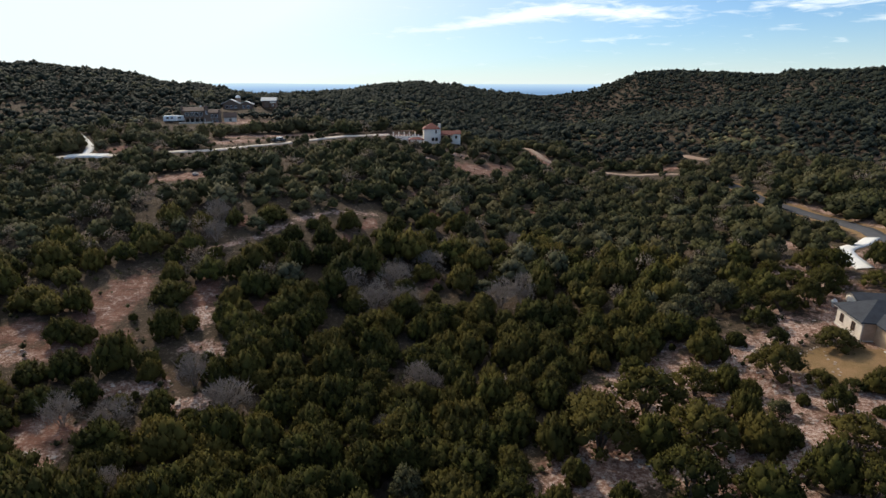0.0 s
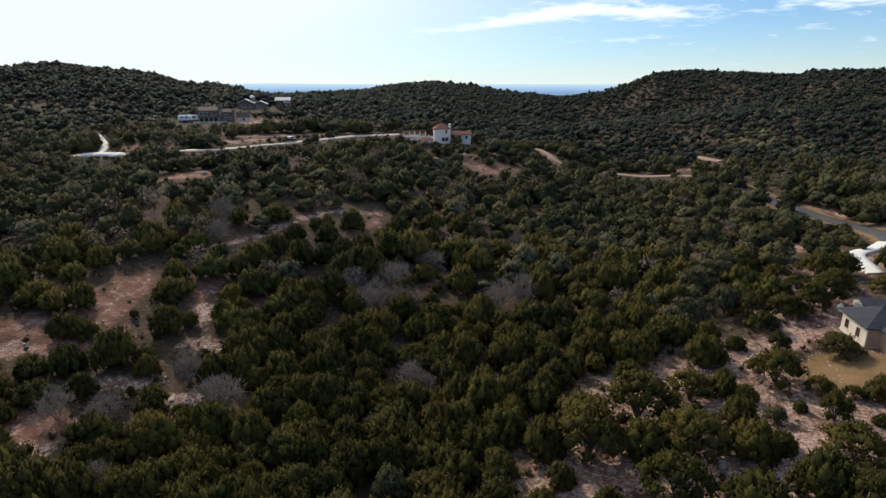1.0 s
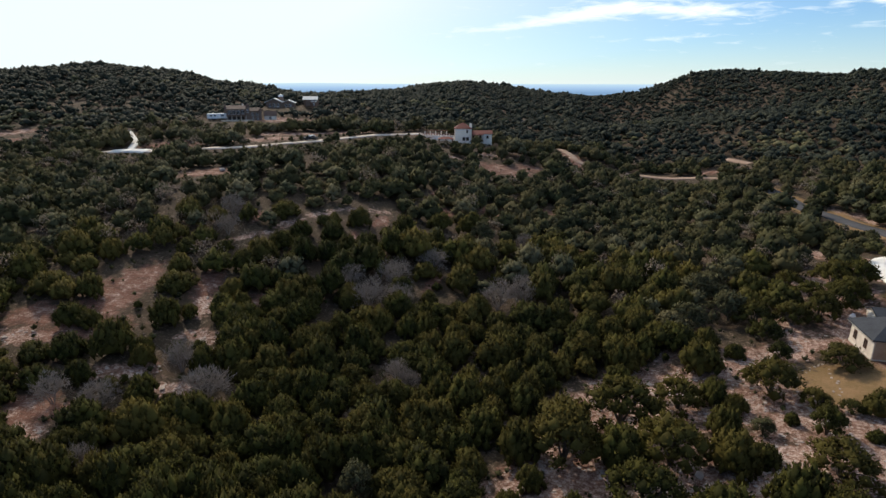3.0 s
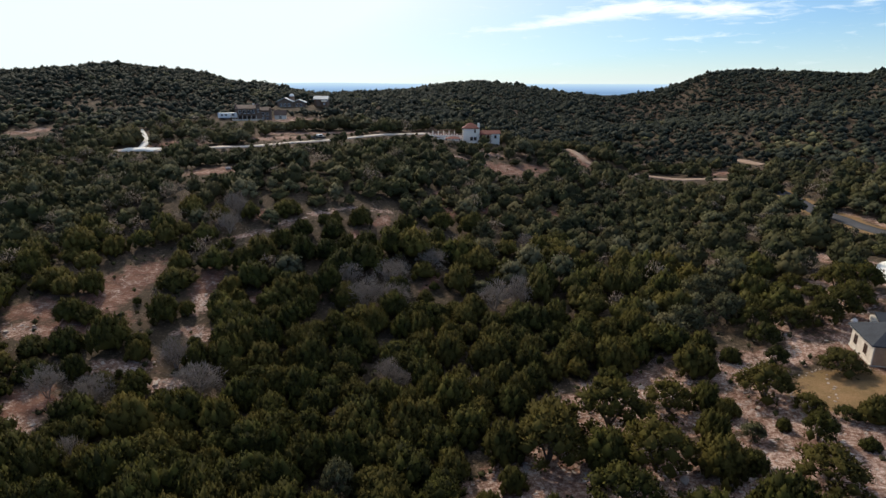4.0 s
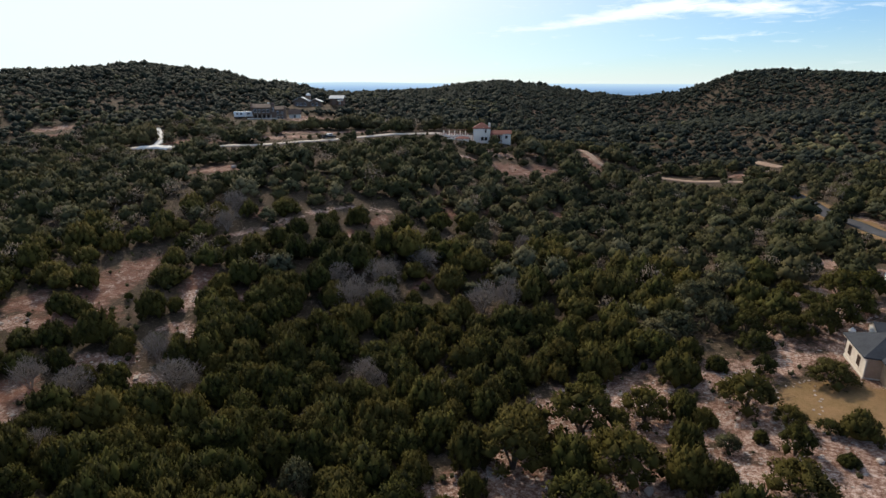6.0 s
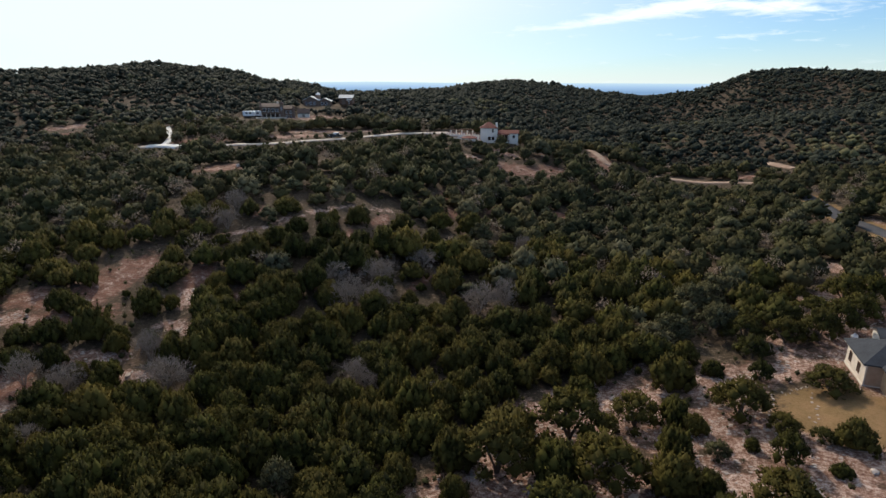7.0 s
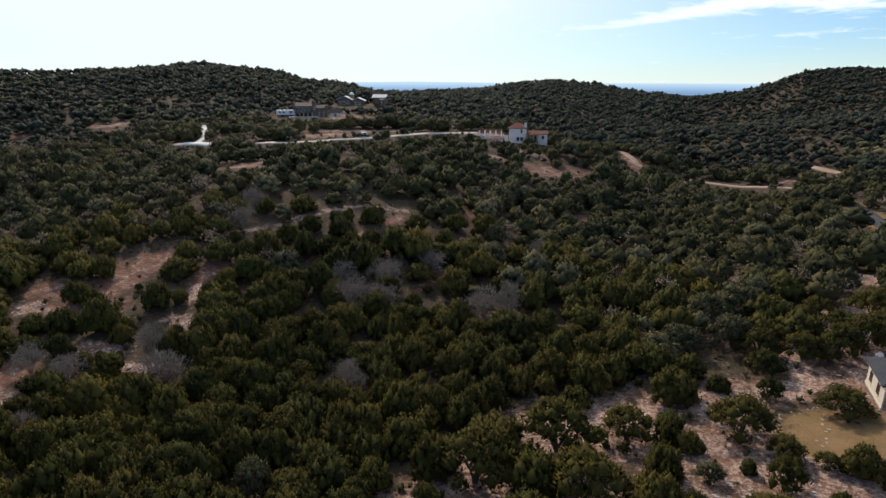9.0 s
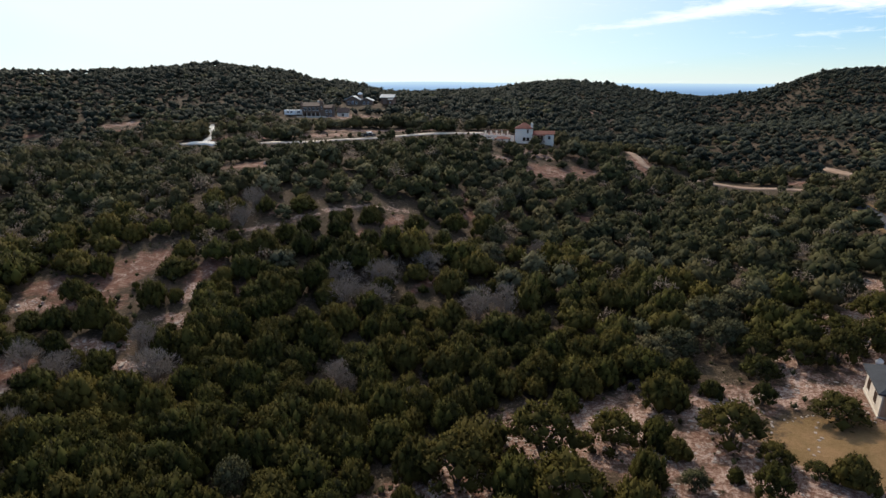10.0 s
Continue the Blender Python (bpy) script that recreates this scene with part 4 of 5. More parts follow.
def solid(verts, faces, thick=0.0):
    """A closed or thickened shape from a few corners."""
    bm = bmesh.new()
    vs = [bm.verts.new(v) for v in verts]
    for f in faces:
        bm.faces.new([vs[i] for i in f])
    if thick:
        bmesh.ops.solidify(bm, geom=bm.faces[:], thickness=thick)
    return bm


def hip_roof(x0, y0, x1, y1, z, rise, over=0.5):
    x0, y0, x1, y1 = x0 - over, y0 - over, x1 + over, y1 + over
    if x1 - x0 >= y1 - y0:
        h, c = (y1 - y0) / 2 * 0.98, (y0 + y1) / 2
        r0, r1 = (x0 + h, c), (x1 - h, c)
    else:
        h, c = (x1 - x0) / 2 * 0.98, (x0 + x1) / 2
        r0, r1 = (c, y0 + h), (c, y1 - h)
    v = [(x0, y0, z), (x1, y0, z), (x1, y1, z), (x0, y1, z), (*r0, z + rise), (*r1, z + rise), (x0, y0, z - 0.18), (x1, y0, z - 0.18), (x1, y1, z - 0.18), (x0, y1, z - 0.18)]
    if x1 - x0 >= y1 - y0:
        f = [(0, 1, 5, 4), (1, 2, 5), (2, 3, 4, 5), (3, 0, 4)]
    else:
        f = [(0, 1, 4), (1, 2, 5, 4), (2, 3, 5), (3, 0, 4, 5)]
    return solid(v, f + [(0, 1, 7, 6), (1, 2, 8, 7), (2, 3, 9, 8), (3, 0, 6, 9), (6, 7, 8, 9)])


def gable_roof(x0, y0, x1, y1, z, rise, over=0.4, along="x"):
    x0, y0, x1, y1 = x0 - over, y0 - over, x1 + over, y1 + over
    if along == "x":
        r = [(x0, (y0 + y1) / 2), (x1, (y0 + y1) / 2)]
        slopes = [((x0, y0), (x1, y0), r[1], r[0]), ((x1, y1), (x0, y1), r[0], r[1])]
    else:
        r = [((x0 + x1) / 2, y0), ((x0 + x1) / 2, y1)]
        slopes = [((x0, y1), (x0, y0), r[0], r[1]), ((x1, y0), (x1, y1), r[1], r[0])]
    v, f = [], []
    for s in slopes:
        k = len(v)
        v += [(*s[0], z), (*s[1], z), (*s[2], z + rise), (*s[3], z + rise)]
        v += [(*s[0], z - 0.2), (*s[1], z - 0.2), (*s[2], z + rise - 0.2), (*s[3], z + rise - 0.2)]
        f += [(k, k + 1, k + 2, k + 3), (k + 7, k + 6, k + 5, k + 4), (k, k + 4, k + 5, k + 1), (k + 1, k + 5, k + 6, k + 2), (k + 3, k + 2, k + 6, k + 7), (k, k + 3, k + 7, k + 4)]
    return solid(v, f)


def gable_wall(x0, y0, x1, y1, z, rise):
    """A block whose two ends along x rise to a ridge along y's middle."""
    c = (y0 + y1) / 2
    v = [(x, y, zz) for x in (x0, x1) for y, zz in ((y0, -0.4), (y1, -0.4), (y1, z), (c, z + rise), (y0, z))]
    f = [(0, 1, 2, 3, 4), (9, 8, 7, 6, 5)] + [(i, (i + 1) % 5, (i + 1) % 5 + 5, i + 5) for i in range(5)]
    return solid(v, f)


def window(parent, x, y, z, w, h, face, frame_material=None):
    """A framed window in a wall; face: the axis and side it looks to."""
    axis, s = face[1], -1 if face[0] == "-" else 1

    def slab(a0, a1, z0, z1, out0, out1, bm=None):
        if axis == "y":
            return box(x + a0, y + s * out0, z + z0, x + a1, y + s * out1, z + z1, bm)
        return box(x + s * out0, y + a0, z + z0, x + s * out1, y + a1, z + z1, bm)
    t = 0.09
    bm = slab(-w / 2, w / 2, 0, t, -0.05, 0.07)
    slab(-w / 2, w / 2, h - t, h, -0.05, 0.07, bm)
    slab(-w / 2, -w / 2 + t, t, h - t, -0.05, 0.065, bm)
    slab(w / 2 - t, w / 2, t, h - t, -0.05, 0.065, bm)
    slab(-t / 2, t / 2, t, h - t, -0.05, 0.06, bm)
    win = part("window", bm, frame_material or M_TRIM, parent)
    part("pane", slab(-w / 2 + t, w / 2 - t, t, h - t, -0.03, 0.02), M_GLASS, win)
    part("sill", slab(-w / 2 - 0.06, w / 2 + 0.06, -0.08, 0, 0.0, 0.14), M_TRIM, win)
    return win


def thing(name, m, label, category, group=""):
    ob = new(name)
    ob.matrix_world = m
    return tagged(ob, label, category, group)


# limestone house with the grey hip roof
h = thing("stone_house", pose(62.8, 77.0, 0.45, 0, 0, -8), "single-storey limestone house with grey shingle hip roof", "house")
part("wall", box(0, 0, -0.6, 13, 7.0, 3.1), M_STONE, h, "pale limestone walls")
part("plinth", box(-0.08, -0.08, -0.6, 13.08, 7.08, 0.25), M_TRIM, h)
part("roof", hip_roof(0, 0, 13, 7.0, 3.3, 2.3, 0.55), M_SHINGLE, h, "grey shingle hip roof")
part("fascia", box(-0.50, -0.50, 3.02, -0.42, 7.5, 3.12), M_TRIM, h)
for wy in (2.2, 5.4):
    window(h, 0, wy, 0.9, 1.0, 1.4, "-x", M_WOOD)
part("front_wall", box(0.15, -0.06, 0.25, 1.9, -0.003, 3.05), M_TAN, h, "tan stone front wall")
part("wing_wall", box(1.9, -3.2, -0.6, 9.5, 0, 3.0), M_TAN, h, "tan stone walls of the front wing")
part("wing_roof", hip_roof(1.9, -5.2, 9.5, 2.5, 3.25, 2.2, 0.5), M_SHINGLE, h)
part("porch_slab", box(1.6, -6.2, -0.5, 9.8, -3.2, 0.12), M_CONCRETE, h)
for px in (2.0, 4.6, 7.2):
    post = part("porch_post", box(px - 0.13, -5.3, 0.6, px + 0.13, -5.04, 3.1), M_TRIM, h)
    part("post_base", box(px - 0.28, -5.45, 0.1, px + 0.28, -4.9, 0.7, bevel=0.03), M_STONE, post)
window(h, 4.0, -3.2, 0.6, 1.4, 1.8, "-y")
door = part("door", box(5.6, -3.28, 0.12, 6.6, -3.2, 2.2), M_WOOD, h, "dark timber front door")
part("handle", box(5.68, -3.34, 1.05, 5.74, -3.28, 1.2), M_METAL, door)
part("chimney", box(8.5, 3.2, 3.0, 9.5, 4.2, 6.6, bevel=0.04), M_STONE, h)

g = thing("garage", pose(69.6, 87.6, hz(71, 89) - 0.1, 0, 0, -10), "small garage with grey shingle roof and white gable wall", "garage")
part("wall", gable_wall(0, 0, 6, 3.6, 1.9, 0.8), M_STUCCO, g, "white rendered gable walls")
part("roof", gable_roof(0, 0, 6, 3.6, 2.05, 0.8, 0.25), M_SHINGLE, g)
gd = part("garage_door", box(-0.06, 0.6, 0.0, 0.0, 3.0, 1.85), M_TRIM, g)
for k in range(4):
    part("panel", box(-0.10, 0.65, 0.05 + k * 0.45, -0.06, 2.95, 0.43 + k * 0.45), M_WHITE, gd)

t = thing("propane_tank", pose(67.2, 89.6, hz(67.2, 89.6), 0, 0, 35), "white rounded gas tank beside the stone house", "tank")
bm = bmesh.new()
bmesh.ops.create_uvsphere(bm, u_segments=16, v_segments=12, radius=0.42, matrix=Matrix.Translation((0, 0, 1.0)))
for v in bm.verts:
    v.co.x += math.copysign(0.12, v.co.x) if abs(v.co.x) > 0.01 else 0
part("shell", bm, M_WHITE, t)
part("cap", box(-0.14, -0.12, 1.38, 0.14, 0.12, 1.55, bevel=0.04), M_WHITE, t)
for sx in (-0.3, 0.3):
    part("foot", box(sx - 0.08, -0.2, -0.1, sx + 0.08, 0.2, 0.75), M_TRIM, t)

# stepping stones across the lawn and flat rocks round its edge
for k in range(13):
    f = k / 12
    sx, sy = 56.4 - 2.2 * f + rng.normal() * 0.4, 76.0 - 9.6 * f + rng.normal() * 0.25
    v, fc = ICO_V * rng.uniform(0.8, 1.2, (12, 1)), ICO_F
    ob = new("stepping_stone", mesh_of("stepping_stone", v * (0.23, 0.18, 0.07) * rng.uniform(0.6, 1.35), fc, M_ROCK))
    ob.matrix_world = pose(sx, sy, hz(sx, sy) + ground_relief(sx, sy) + 0.03, 0, 0, rng.uniform(0, 360))
    tagged(ob, "flat pale limestone stepping stone on the dry lawn", "stone", "stepping stones")

for k in range(26):
    a = radians(62 + 130 * k / 25)
    ex, ey = 58.5 + 8.3 * math.cos(a) + rng.normal() * 0.25, 70.2 + 6.3 * math.sin(a) + rng.normal() * 0.25
    ob = new("border_stone", mesh_of("border_stone", ICO_V * rng.uniform(0.8, 1.2, (12, 1)) * (0.19, 0.14, 0.10) * rng.uniform(0.5, 1.2), ICO_F, M_ROCK))
    ob.matrix_world = pose(ex, ey, hz(ex, ey) + ground_relief(ex, ey) + 0.04, 0, 0, rng.uniform(0, 360))
    tagged(ob, "rough pale limestone lump edging the dry lawn", "stone", "border stones")

# white house with the tower
h = thing("tower_house", pose(-7.6, 227.0, 14.3, 0, 0, 6) @ Matrix.Scale(0.9, 4), "white stucco house with square tower and red tile roofs", "house")
part("tower_wall", box(0, 0, -2.5, 7.2, 6.5, 6.4), M_STUCCO, h, "white stucco tower walls")
part("tower_roof", hip_roof(0, 0, 7.2, 6.5, 6.45, 2.3, 0.35), M_TILE, h, "red clay tile hip roof")
part("chimney", box(6.5, 1.0, 3.0, 7.5, 2.0, 8.7, bevel=0.05), M_STUCCO, h)
for wx, wz in ((4.0, 1.2), (5.6, 1.2), (5.4, 4.5)):
    window(h, wx, 0, wz, 1.2 if wz < 3 else 0.7, 1.5, "-y", M_WOOD)
window(h, 1.4, 0, -1.4, 0.8, 1.3, "-y", M_WOOD)
part("wing_wall", box(7.2, 1.5, -2.5, 16.5, 6.0, 4.0), M_STUCCO, h)
part("wing_roof", gable_roof(7.2, 1.5, 16.5, 6.0, 4.1, 1.3, 0.35), M_TILE, h)
part("gallery_roof", box(7.3, -0.5, 3.7, 12.9, 1.4, 3.9), M_TILE, h)
part("gallery_floor", box(7.3, -0.4, 0.9, 12.8, 1.5, 1.15), M_WOOD, h)
for k in range(5):
    part("gallery_post", box(7.5 + k * 1.2, -0.3, -2.5, 7.68 + k * 1.2, -0.12, 3.7), M_WOOD, h)
    if k < 4:
        part("rail", box(7.68 + k * 1.2, -0.26, 1.9, 8.7 + k * 1.2, -0.16, 2.0), M_DARK, h)
for wx in (8.4, 9.9, 11.4):
    window(h, wx, 1.5, 1.3, 1.2, 2.1, "-y", M_WOOD)
window(h, 14.6, 1.5, 2.0, 1.0, 1.3, "-y", M_WOOD)

pv = thing("garden_pavilion", pose(-12.6, 214.0, hz(-10, 215) - 0.1, 0, 0, 8), "open garden pavilion with low red tile roof", "pavilion")
part("roof", hip_roof(0, 0, 5.2, 3.2, 2.3, 0.8, 0.35), M_TILE, pv, "dark red tile roof")
part("floor_slab", box(-0.3, -0.3, -0.8, 5.5, 3.5, 0.05), M_STONE, pv)
for px in (0.1, 2.6, 5.1):
    for py in (0.1, 3.0):
        part("post", box(px - 0.12, py - 0.12, 0.0, px + 0.12, py + 0.12, 2.25), M_WOOD, pv)
for k, (tx, ty, length, high) in enumerate(((-21.0, 226.5, 13.0, 0.9), (-18.0, 221.5, 10.0, 0.8))):
    tw = thing("terrace_wall", pose(tx, ty, hz(tx + 5, ty + 0.5), 0, 0, 6), "low white stucco terrace wall with piers", "wall", "terrace walls")
    part("wall", box(0, 0, -1.4, length, 0.3, high), M_STUCCO, tw)
    for j in range(int(length / 2.2) + 1):
        pr = part("pier", box(j * 2.2, -0.1, -1.4, j * 2.2 + 0.45, 0.4, high + 0.6), M_STUCCO, tw)
        part("capstone", box(j * 2.2 - 0.06, -0.16, high + 0.6, j * 2.2 + 0.51, 0.46, high + 0.7), M_TILE, pr)
pg = thing("pergola", pose(-20.0, 229.5, hz(-16, 230), 0, 0, 6), "timber pergola on white columns over the terrace", "pergola")
for k in range(5):
    for py in (0.0, 2.6):
        part("column", box(k * 2.2 - 0.15, py - 0.15, -0.8, k * 2.2 + 0.15, py + 0.15, 2.4, bevel=0.03), M_STUCCO, pg)
for py in (0.0, 2.6):
    part("beam", box(-0.4, py - 0.1, 2.4, 9.2, py + 0.1, 2.62), M_WOOD, pg)
for k in range(12):
    part("rafter", box(-0.1 + k * 0.8, -0.5, 2.62, 0.02 + k * 0.8, 3.1, 2.76), M_WOOD, pg)
sh = thing("pump_shed", pose(11.5, 228.0, hz(12, 229), 0, 0, 10), "little white stucco shed on the slope", "shed")
part("wall", box(0, 0, -1.0, 2.2, 2.2, 2.2), M_STUCCO, sh)
part("roof", gable_roof(0, 0, 2.2, 2.2, 2.2, 0.7, 0.25), M_TILE, sh)

# brown two-storey house up the hill
h = thing("brown_house", pose(-108.3, 240.0, 21.4, 0, 0, 24) @ Matrix.Scale(0.88, 4), "two-storey brown stone house with long balcony and porch", "house")
part("wall", box(0, 0, -1.5, 9.2, 8, 5.6), M_BRICK, h, "brown stone walls")
part("roof", gable_roof(0, 0, 9.2, 8, 5.7, 1.7, 0.6), M_SHINGLE_B, h, "brown shingle roof")
part("chimney", box(-0.9, 1.6, -1.5, 0.0, 3.0, 8.0, bevel=0.05), M_BRICK, h)
part("chimney", box(7.6, 4.6, 5.6, 8.4, 5.5, 8.1, bevel=0.05), M_STUCCO, h)
part("turret", box(9.2, -1.4, -1.5, 11.0, 1.2, 7.3, bevel=0.05), M_BRICK, h)
part("turret_roof", hip_roof(9.2, -1.4, 11.0, 1.2, 7.35, 1.1, 0.25), M_SHINGLE_B, h)
part("side_wall", box(11.0, 0.6, -1.5, 16.0, 7, 4.6), M_BRICK, h)
part("side_roof", gable_roof(11.0, 0.6, 16.0, 7, 4.7, 1.5, 0.45), M_SHINGLE_B, h)
part("end_pier", box(15.4, -0.6, -1.5, 16.6, 0.6, 6.0, bevel=0.05), M_BRICK, h)
for k in range(4):
    window(h, 1.5 + k * 2.05, 0, 3.3, 1.4, 1.7, "-y", M_WHITE)
    window(h, 1.5 + k * 2.05, 0, 0.1, 1.3, 2.0, "-y", M_WOOD)
window(h, 10.1, -1.4, 4.0, 0.8, 1.6, "-y", M_WHITE)
for wx in (12.4, 14.4):
    window(h, wx, 0.6, 2.3, 1.2, 1.4, "-y", M_WHITE)
    window(h, wx, 0.6, -0.6, 1.2, 1.8, "-y", M_WHITE)
part("balcony_floor", box(0.1, -2.4, 2.55, 9.15, 0, 2.8), M_WOOD, h, "dark timber balcony")
part("balcony_rail", box(0.1, -2.4, 3.65, 9.15, -2.28, 3.75), M_DARK, h)
for k in range(19):
    part("baluster", box(0.3 + k * 0.48, -2.37, 2.8, 0.36 + k * 0.48, -2.31, 3.65), M_DARK, h)
for k in range(5):
    part("porch_post", box(0.2 + k * 2.2, -2.35, -1.2, 0.42 + k * 2.2, -2.13, 2.55), M_TRIM, h, "pale timber porch post")
part("porch_deck", box(0.0, -2.6, -1.5, 9.2, 0, -0.9), M_TRIM, h)

h = thing("guest_cottage", pose(-94.2, 247.0, 21.3, 0, 0, 20), "pale stone cottage with steep gable", "cottage")
part("wall", gable_wall(0, 0, 5, 4.5, 2.0, 1.9), M_TRIM, h)
part("roof", gable_roof(0, 0, 5, 4.5, 2.15, 1.9, 0.3), M_SHINGLE_B, h)
window(h, 2.5, 0, 0.4, 1.1, 1.3, "-y")
tw = thing("retaining_wall", pose(-108.0, 234.5, hz(-101, 238), 0, 0, 24), "pale limestone retaining wall below the brown house", "wall")
part("wall", box(0, 0, -1.5, 13, 0.5, 0.5), M_STONE, tw)
part("capstone", box(-0.1, -0.1, 0.5, 13.1, 0.6, 0.62), M_TRIM, tw)


def trailer(x, y, turn, length):
    ob = thing("trailer", pose(x, y, hz(x, y) + 0.1, 0, 0, turn), "long white travel trailer parked beside the brown house", "trailer", "parked trailers")
    part("body", box(0, 0, 0.5, length, 2.4, 2.7, bevel=0.15), M_WHITE, ob)
    part("skirt", box(0.3, 0.1, 0.3, length - 0.3, 2.3, 0.55), M_DARK, ob)
    for wx in (1.2, length - 2.2):
        part("window", box(wx, -0.02, 1.5, wx + 0.9, 0.03, 2.1), M_GLASS, ob)
    for wx in (length * 0.45, length * 0.6):
        for wy in (0.05, 2.15):
            w = bmesh.new()
            bmesh.ops.create_cone(w, cap_ends=True, segments=14, radius1=0.36, radius2=0.36, depth=0.24, matrix=pose(wx, wy, 0.26, 90))
            part("wheel", w, M_RUBBER, ob)
    return ob


trailer(-114.6, 235.0, 20, 5.0)
trailer(-111.6, 239.0, 26, 3.6)

# houses on the knoll behind
def gable_front(x0, y0, x1, y1, z, rise):
    """A block whose front and back rise to a ridge that runs away from the front."""
    c = (x0 + x1) / 2
    v = [(x, y, zz) for y in (y0, y1) for x, zz in ((x0, -1.2), (x1, -1.2), (x1, z), (c, z + rise), (x0, z))]
    f = [(0, 1, 2, 3, 4), (9, 8, 7, 6, 5)] + [(i, (i + 1) % 5, (i + 1) % 5 + 5, i + 5) for i in range(5)]
    return solid(v, f)


h = thing("domed_house", pose(-107.0, 281.0, 25.2, 0, 0, 14), "grey metal-roofed house with a little white dome", "house")
part("wall", gable_front(0, 0, 7.4, 7, 2.7, 1.9), M_BRICK, h, "dark stone walls")
part("roof", gable_roof(0, 0, 7.4, 7, 2.85, 1.9, 0.7, "y"), M_METAL, h, "pale standing-seam metal roof")
part("wing_wall", gable_front(7.4, 1.5, 13.6, 7.5, 2.2, 1.5), M_BRICK, h)
part("wing_roof", gable_roof(7.4, 1.5, 13.6, 7.5, 2.35, 1.5, 0.6, "y"), M_METAL, h)
for wx in (1.7, 3.7, 5.7):
    window(h, wx, 0, 0.5, 1.1, 1.5, "-y", M_WHITE)
for wx in (9.4, 11.4):
    window(h, wx, 1.5, 0.4, 1.1, 1.4, "-y", M_WHITE)
bm = bmesh.new()
bmesh.ops.create_uvsphere(bm, u_segments=14, v_segments=10, radius=1.25, matrix=Matrix.Translation((6.6, 6.0, 5.3)))
dome = part("dome", bm, M_WHITE, h, "white dome")
bm = bmesh.new()
bmesh.ops.create_cone(bm, cap_ends=True, segments=14, radius1=1.3, radius2=1.3, depth=2.4, matrix=Matrix.Translation((6.6, 6.0, 4.1)))
part("drum", bm, M_BRICK, dome)
h = thing("timber_barn", pose(-90.5, 289.0, 26.2, 0, 0, 8), "brown timber barn with pale metal roof", "barn")
part("wall", gable_wall(0, 0, 6.8, 5.5, 2.8, 1.5), M_WOOD, h)
part("roof", gable_roof(0, 0, 6.8, 5.5, 2.95, 1.5, 0.5), M_METAL, h, "pale metal roof")
part("barn_door", box(1.2, -0.08, -0.4, 3.2, 0.0, 2.2), M_BRICK, h)
part("lean_to_wall", box(4.2, -2.0, -1.2, 6.8, 0, 1.7), M_WOOD, h)
part("lean_to_roof", solid([(4.0, -2.3, 1.8), (7.1, -2.3, 1.8), (7.1, 0, 2.5), (4.0, 0, 2.5)], [(0, 1, 2, 3)], 0.12), M_METAL, h)
window(h, 5.5, -2.0, 0.3, 0.9, 0.9, "-y", M_WHITE)

# pickup on the hillside road
p = thing("pickup_truck", pose(-59.0, 204.0, hz(-59, 204) + ground_relief(-59, 204) + 0.3, 0, 0, 47), "dark pickup truck with white cab parked on the road", "pickup")
part("body", box(-2.6, -0.95, 0.45, 2.6, 0.95, 1.05, bevel=0.1), M_DARK, p)
part("bed_side", box(-2.55, 0.82, 1.05, -0.55, 0.93, 1.35), M_DARK, p)
part("bed_side", box(-2.55, -0.93, 1.05, -0.55, -0.82, 1.35), M_DARK, p)
cab = part("cab", box(-0.5, -0.88, 1.05, 1.35, 0.88, 1.85, bevel=0.16), M_WHITE, p, "white cab")
part("windscreen", box(1.2, -0.7, 1.2, 1.38, 0.7, 1.7, bevel=0.03), M_GLASS, cab)
for sy in (-0.9, 0.86):
    part("side_window", box(-0.3, sy, 1.2, 1.1, sy + 0.04, 1.65), M_GLASS, cab)
for wx in (-1.65, 1.65):
    for wy in (-0.88, 0.88):
        w = bmesh.new()
        bmesh.ops.create_cone(w, cap_ends=True, segments=16, radius1=0.40, radius2=0.40, depth=0.26, matrix=pose(wx, wy, 0.40, 90))
        wheel = part("wheel", w, M_RUBBER, p)
        w = bmesh.new()
        bmesh.ops.create_cone(w, cap_ends=True, segments=12, radius1=0.22, radius2=0.22, depth=0.28, matrix=pose(wx, wy, 0.40, 90))
        part("rim", w, M_SILVER, wheel)

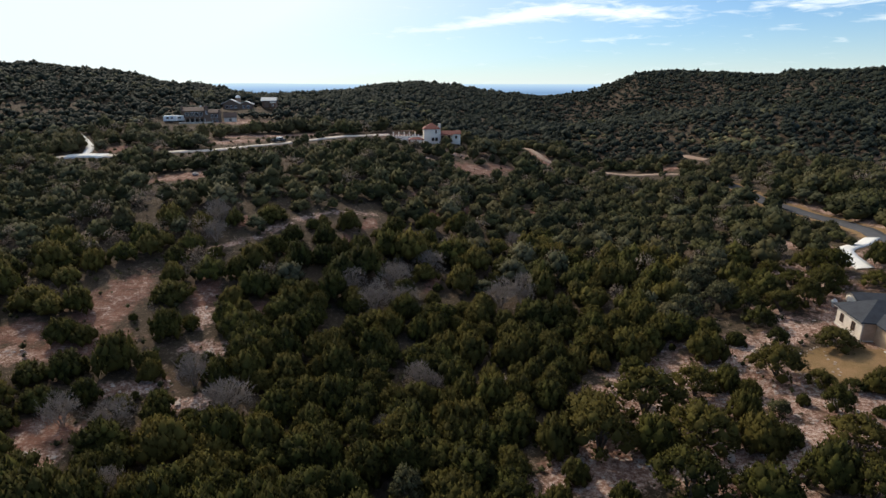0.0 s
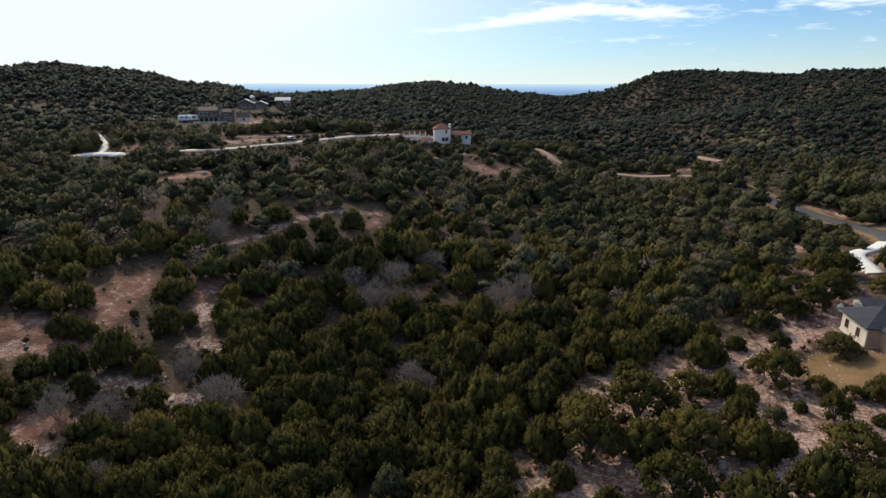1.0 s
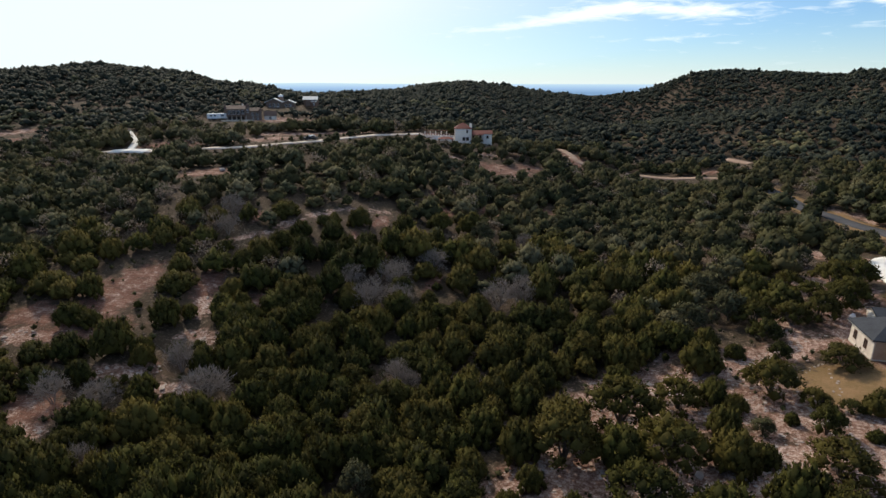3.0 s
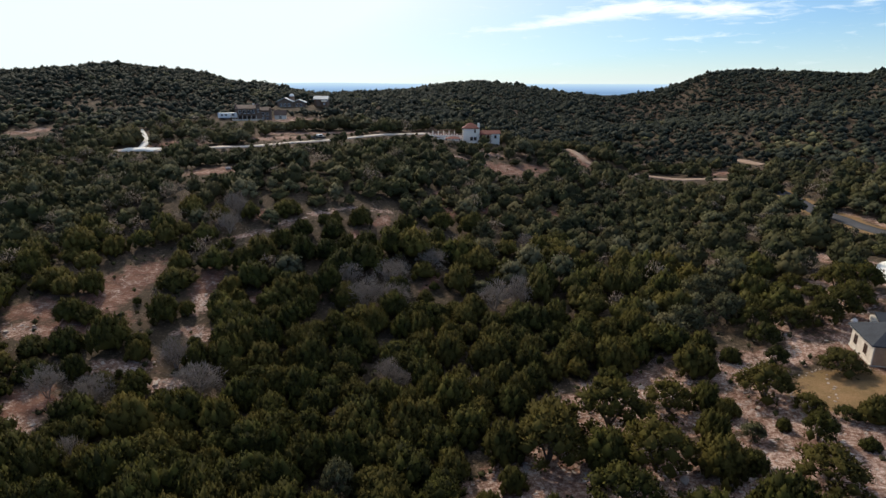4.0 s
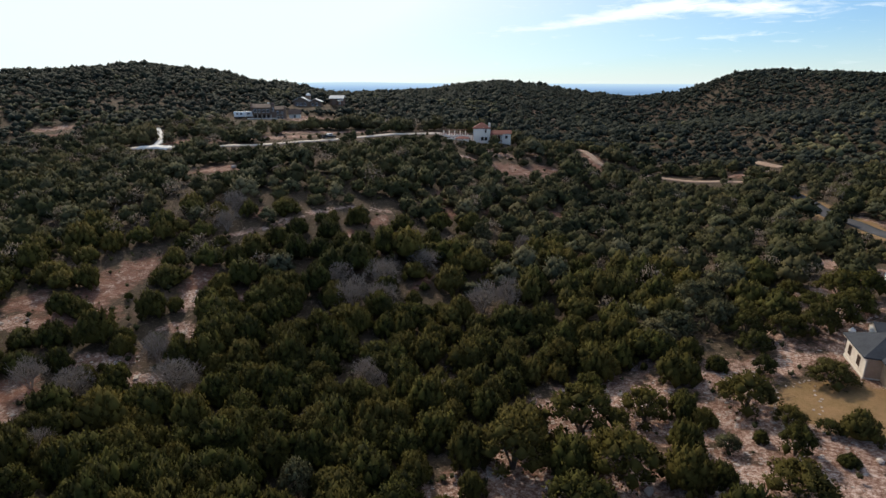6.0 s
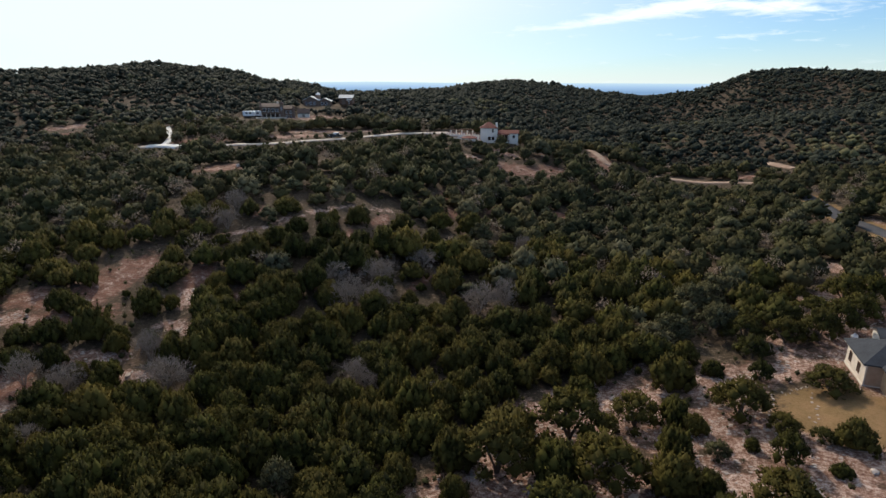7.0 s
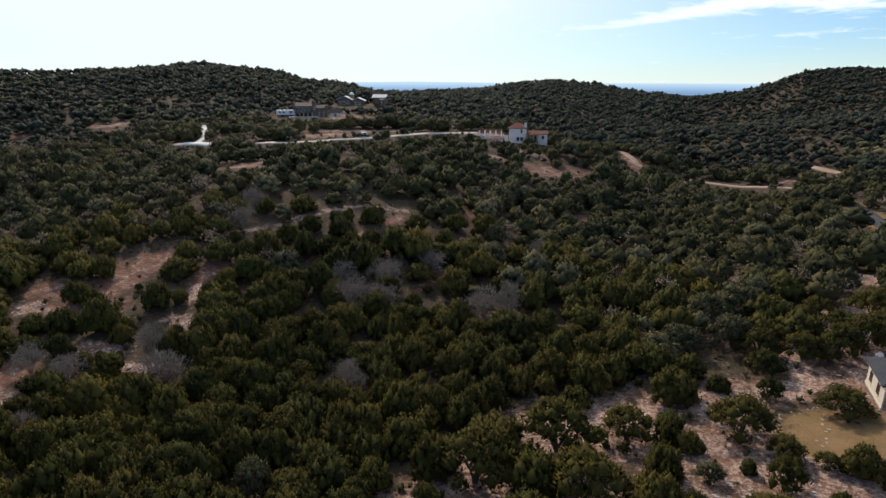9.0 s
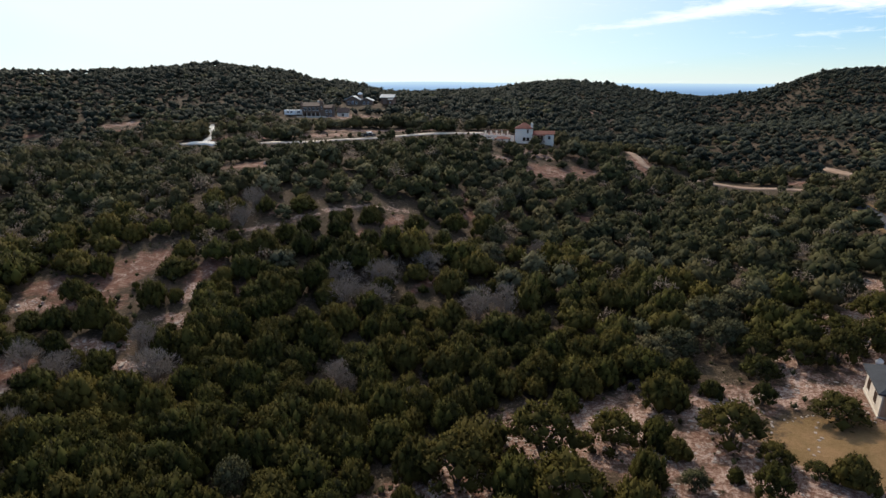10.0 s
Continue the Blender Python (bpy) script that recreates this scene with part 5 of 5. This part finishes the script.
# a white boulder on the bare ledge
ob = new("boulder", mesh_of("boulder", ICO_V * (1.0, 0.7, 0.55) * rng.uniform(0.8, 1.15, (12, 1)), ICO_F, M_ROCK))
ob.matrix_world = pose(-65.5, 147.6, hz(-65.5, 147.6) + 0.35, 0, 0, 25)
tagged(ob, "pale limestone boulder on the bare red ledge", "boulder")

# larger blocks of limestone lying about on the rocky slope
for k in range(34):
    cx, cy, rx, ry, turn, _ = (ROCKY + ROCKY_RIGHT + ROCKY_LOT)[k % len(ROCKY + ROCKY_RIGHT + ROCKY_LOT)]
    x, y = cx + rng.uniform(-0.7, 0.7) * rx, cy + rng.uniform(-0.7, 0.7) * ry
    if inside(np.array([x]), np.array([y]), LAWN)[0] > 0.5 or math.hypot(x - 70, y - 81) < 11:
        continue
    size = rng.uniform(0.28, 0.6)
    ob = new("limestone_block", mesh_of("limestone_block", ICO_V * (1.3, 0.9, 0.5) * size * rng.uniform(0.75, 1.2, (12, 1)), ICO_F, M_ROCK))
    ob.matrix_world = pose(x, y, hz(x, y) + ground_relief(x, y) + size * 0.2, rng.uniform(-12, 12), rng.uniform(-12, 12), rng.uniform(0, 360))
    tagged(ob, "weathered pale limestone block half sunk in the ground", "rock", "limestone blocks")

# loose stones on the rocky ground
V, F, at = [], [], 0
for cx, cy, rx, ry, turn, _ in ROCKY + ROCKY_RIGHT + ROCKY_LOT:
    for _ in range(int(rx * ry * 7)):
        a, q = rng.uniform(0, 6.28), math.sqrt(rng.uniform()) * 0.95
        c, s = math.cos(radians(turn)), math.sin(radians(turn))
        u, w = math.cos(a) * q * rx, math.sin(a) * q * ry
        x, y = cx + u * c - w * s, cy + u * s + w * c
        if noise.noise((x * 0.35, y * 0.35, 4)) < -0.05 or inside(np.array([x]), np.array([y]), LAWN)[0] > 0.5:
            continue
        r = 0.05 + 0.17 * rng.uniform() ** 3
        V.append(ICO_V * rng.uniform(0.7, 1.25, (12, 1)) * (r * rng.uniform(1, 1.9), r, r * 0.5) + (x, y, hz(x, y) + ground_relief(x, y) + r * 0.1))
        F.append(ICO_F + at)
        at += 12
tagged(new("loose_stones", mesh_of("loose_stones", np.concatenate(V), np.concatenate(F), M_ROCK)), "loose pale limestone rubble on bare ground", "stones", kind="stuff")
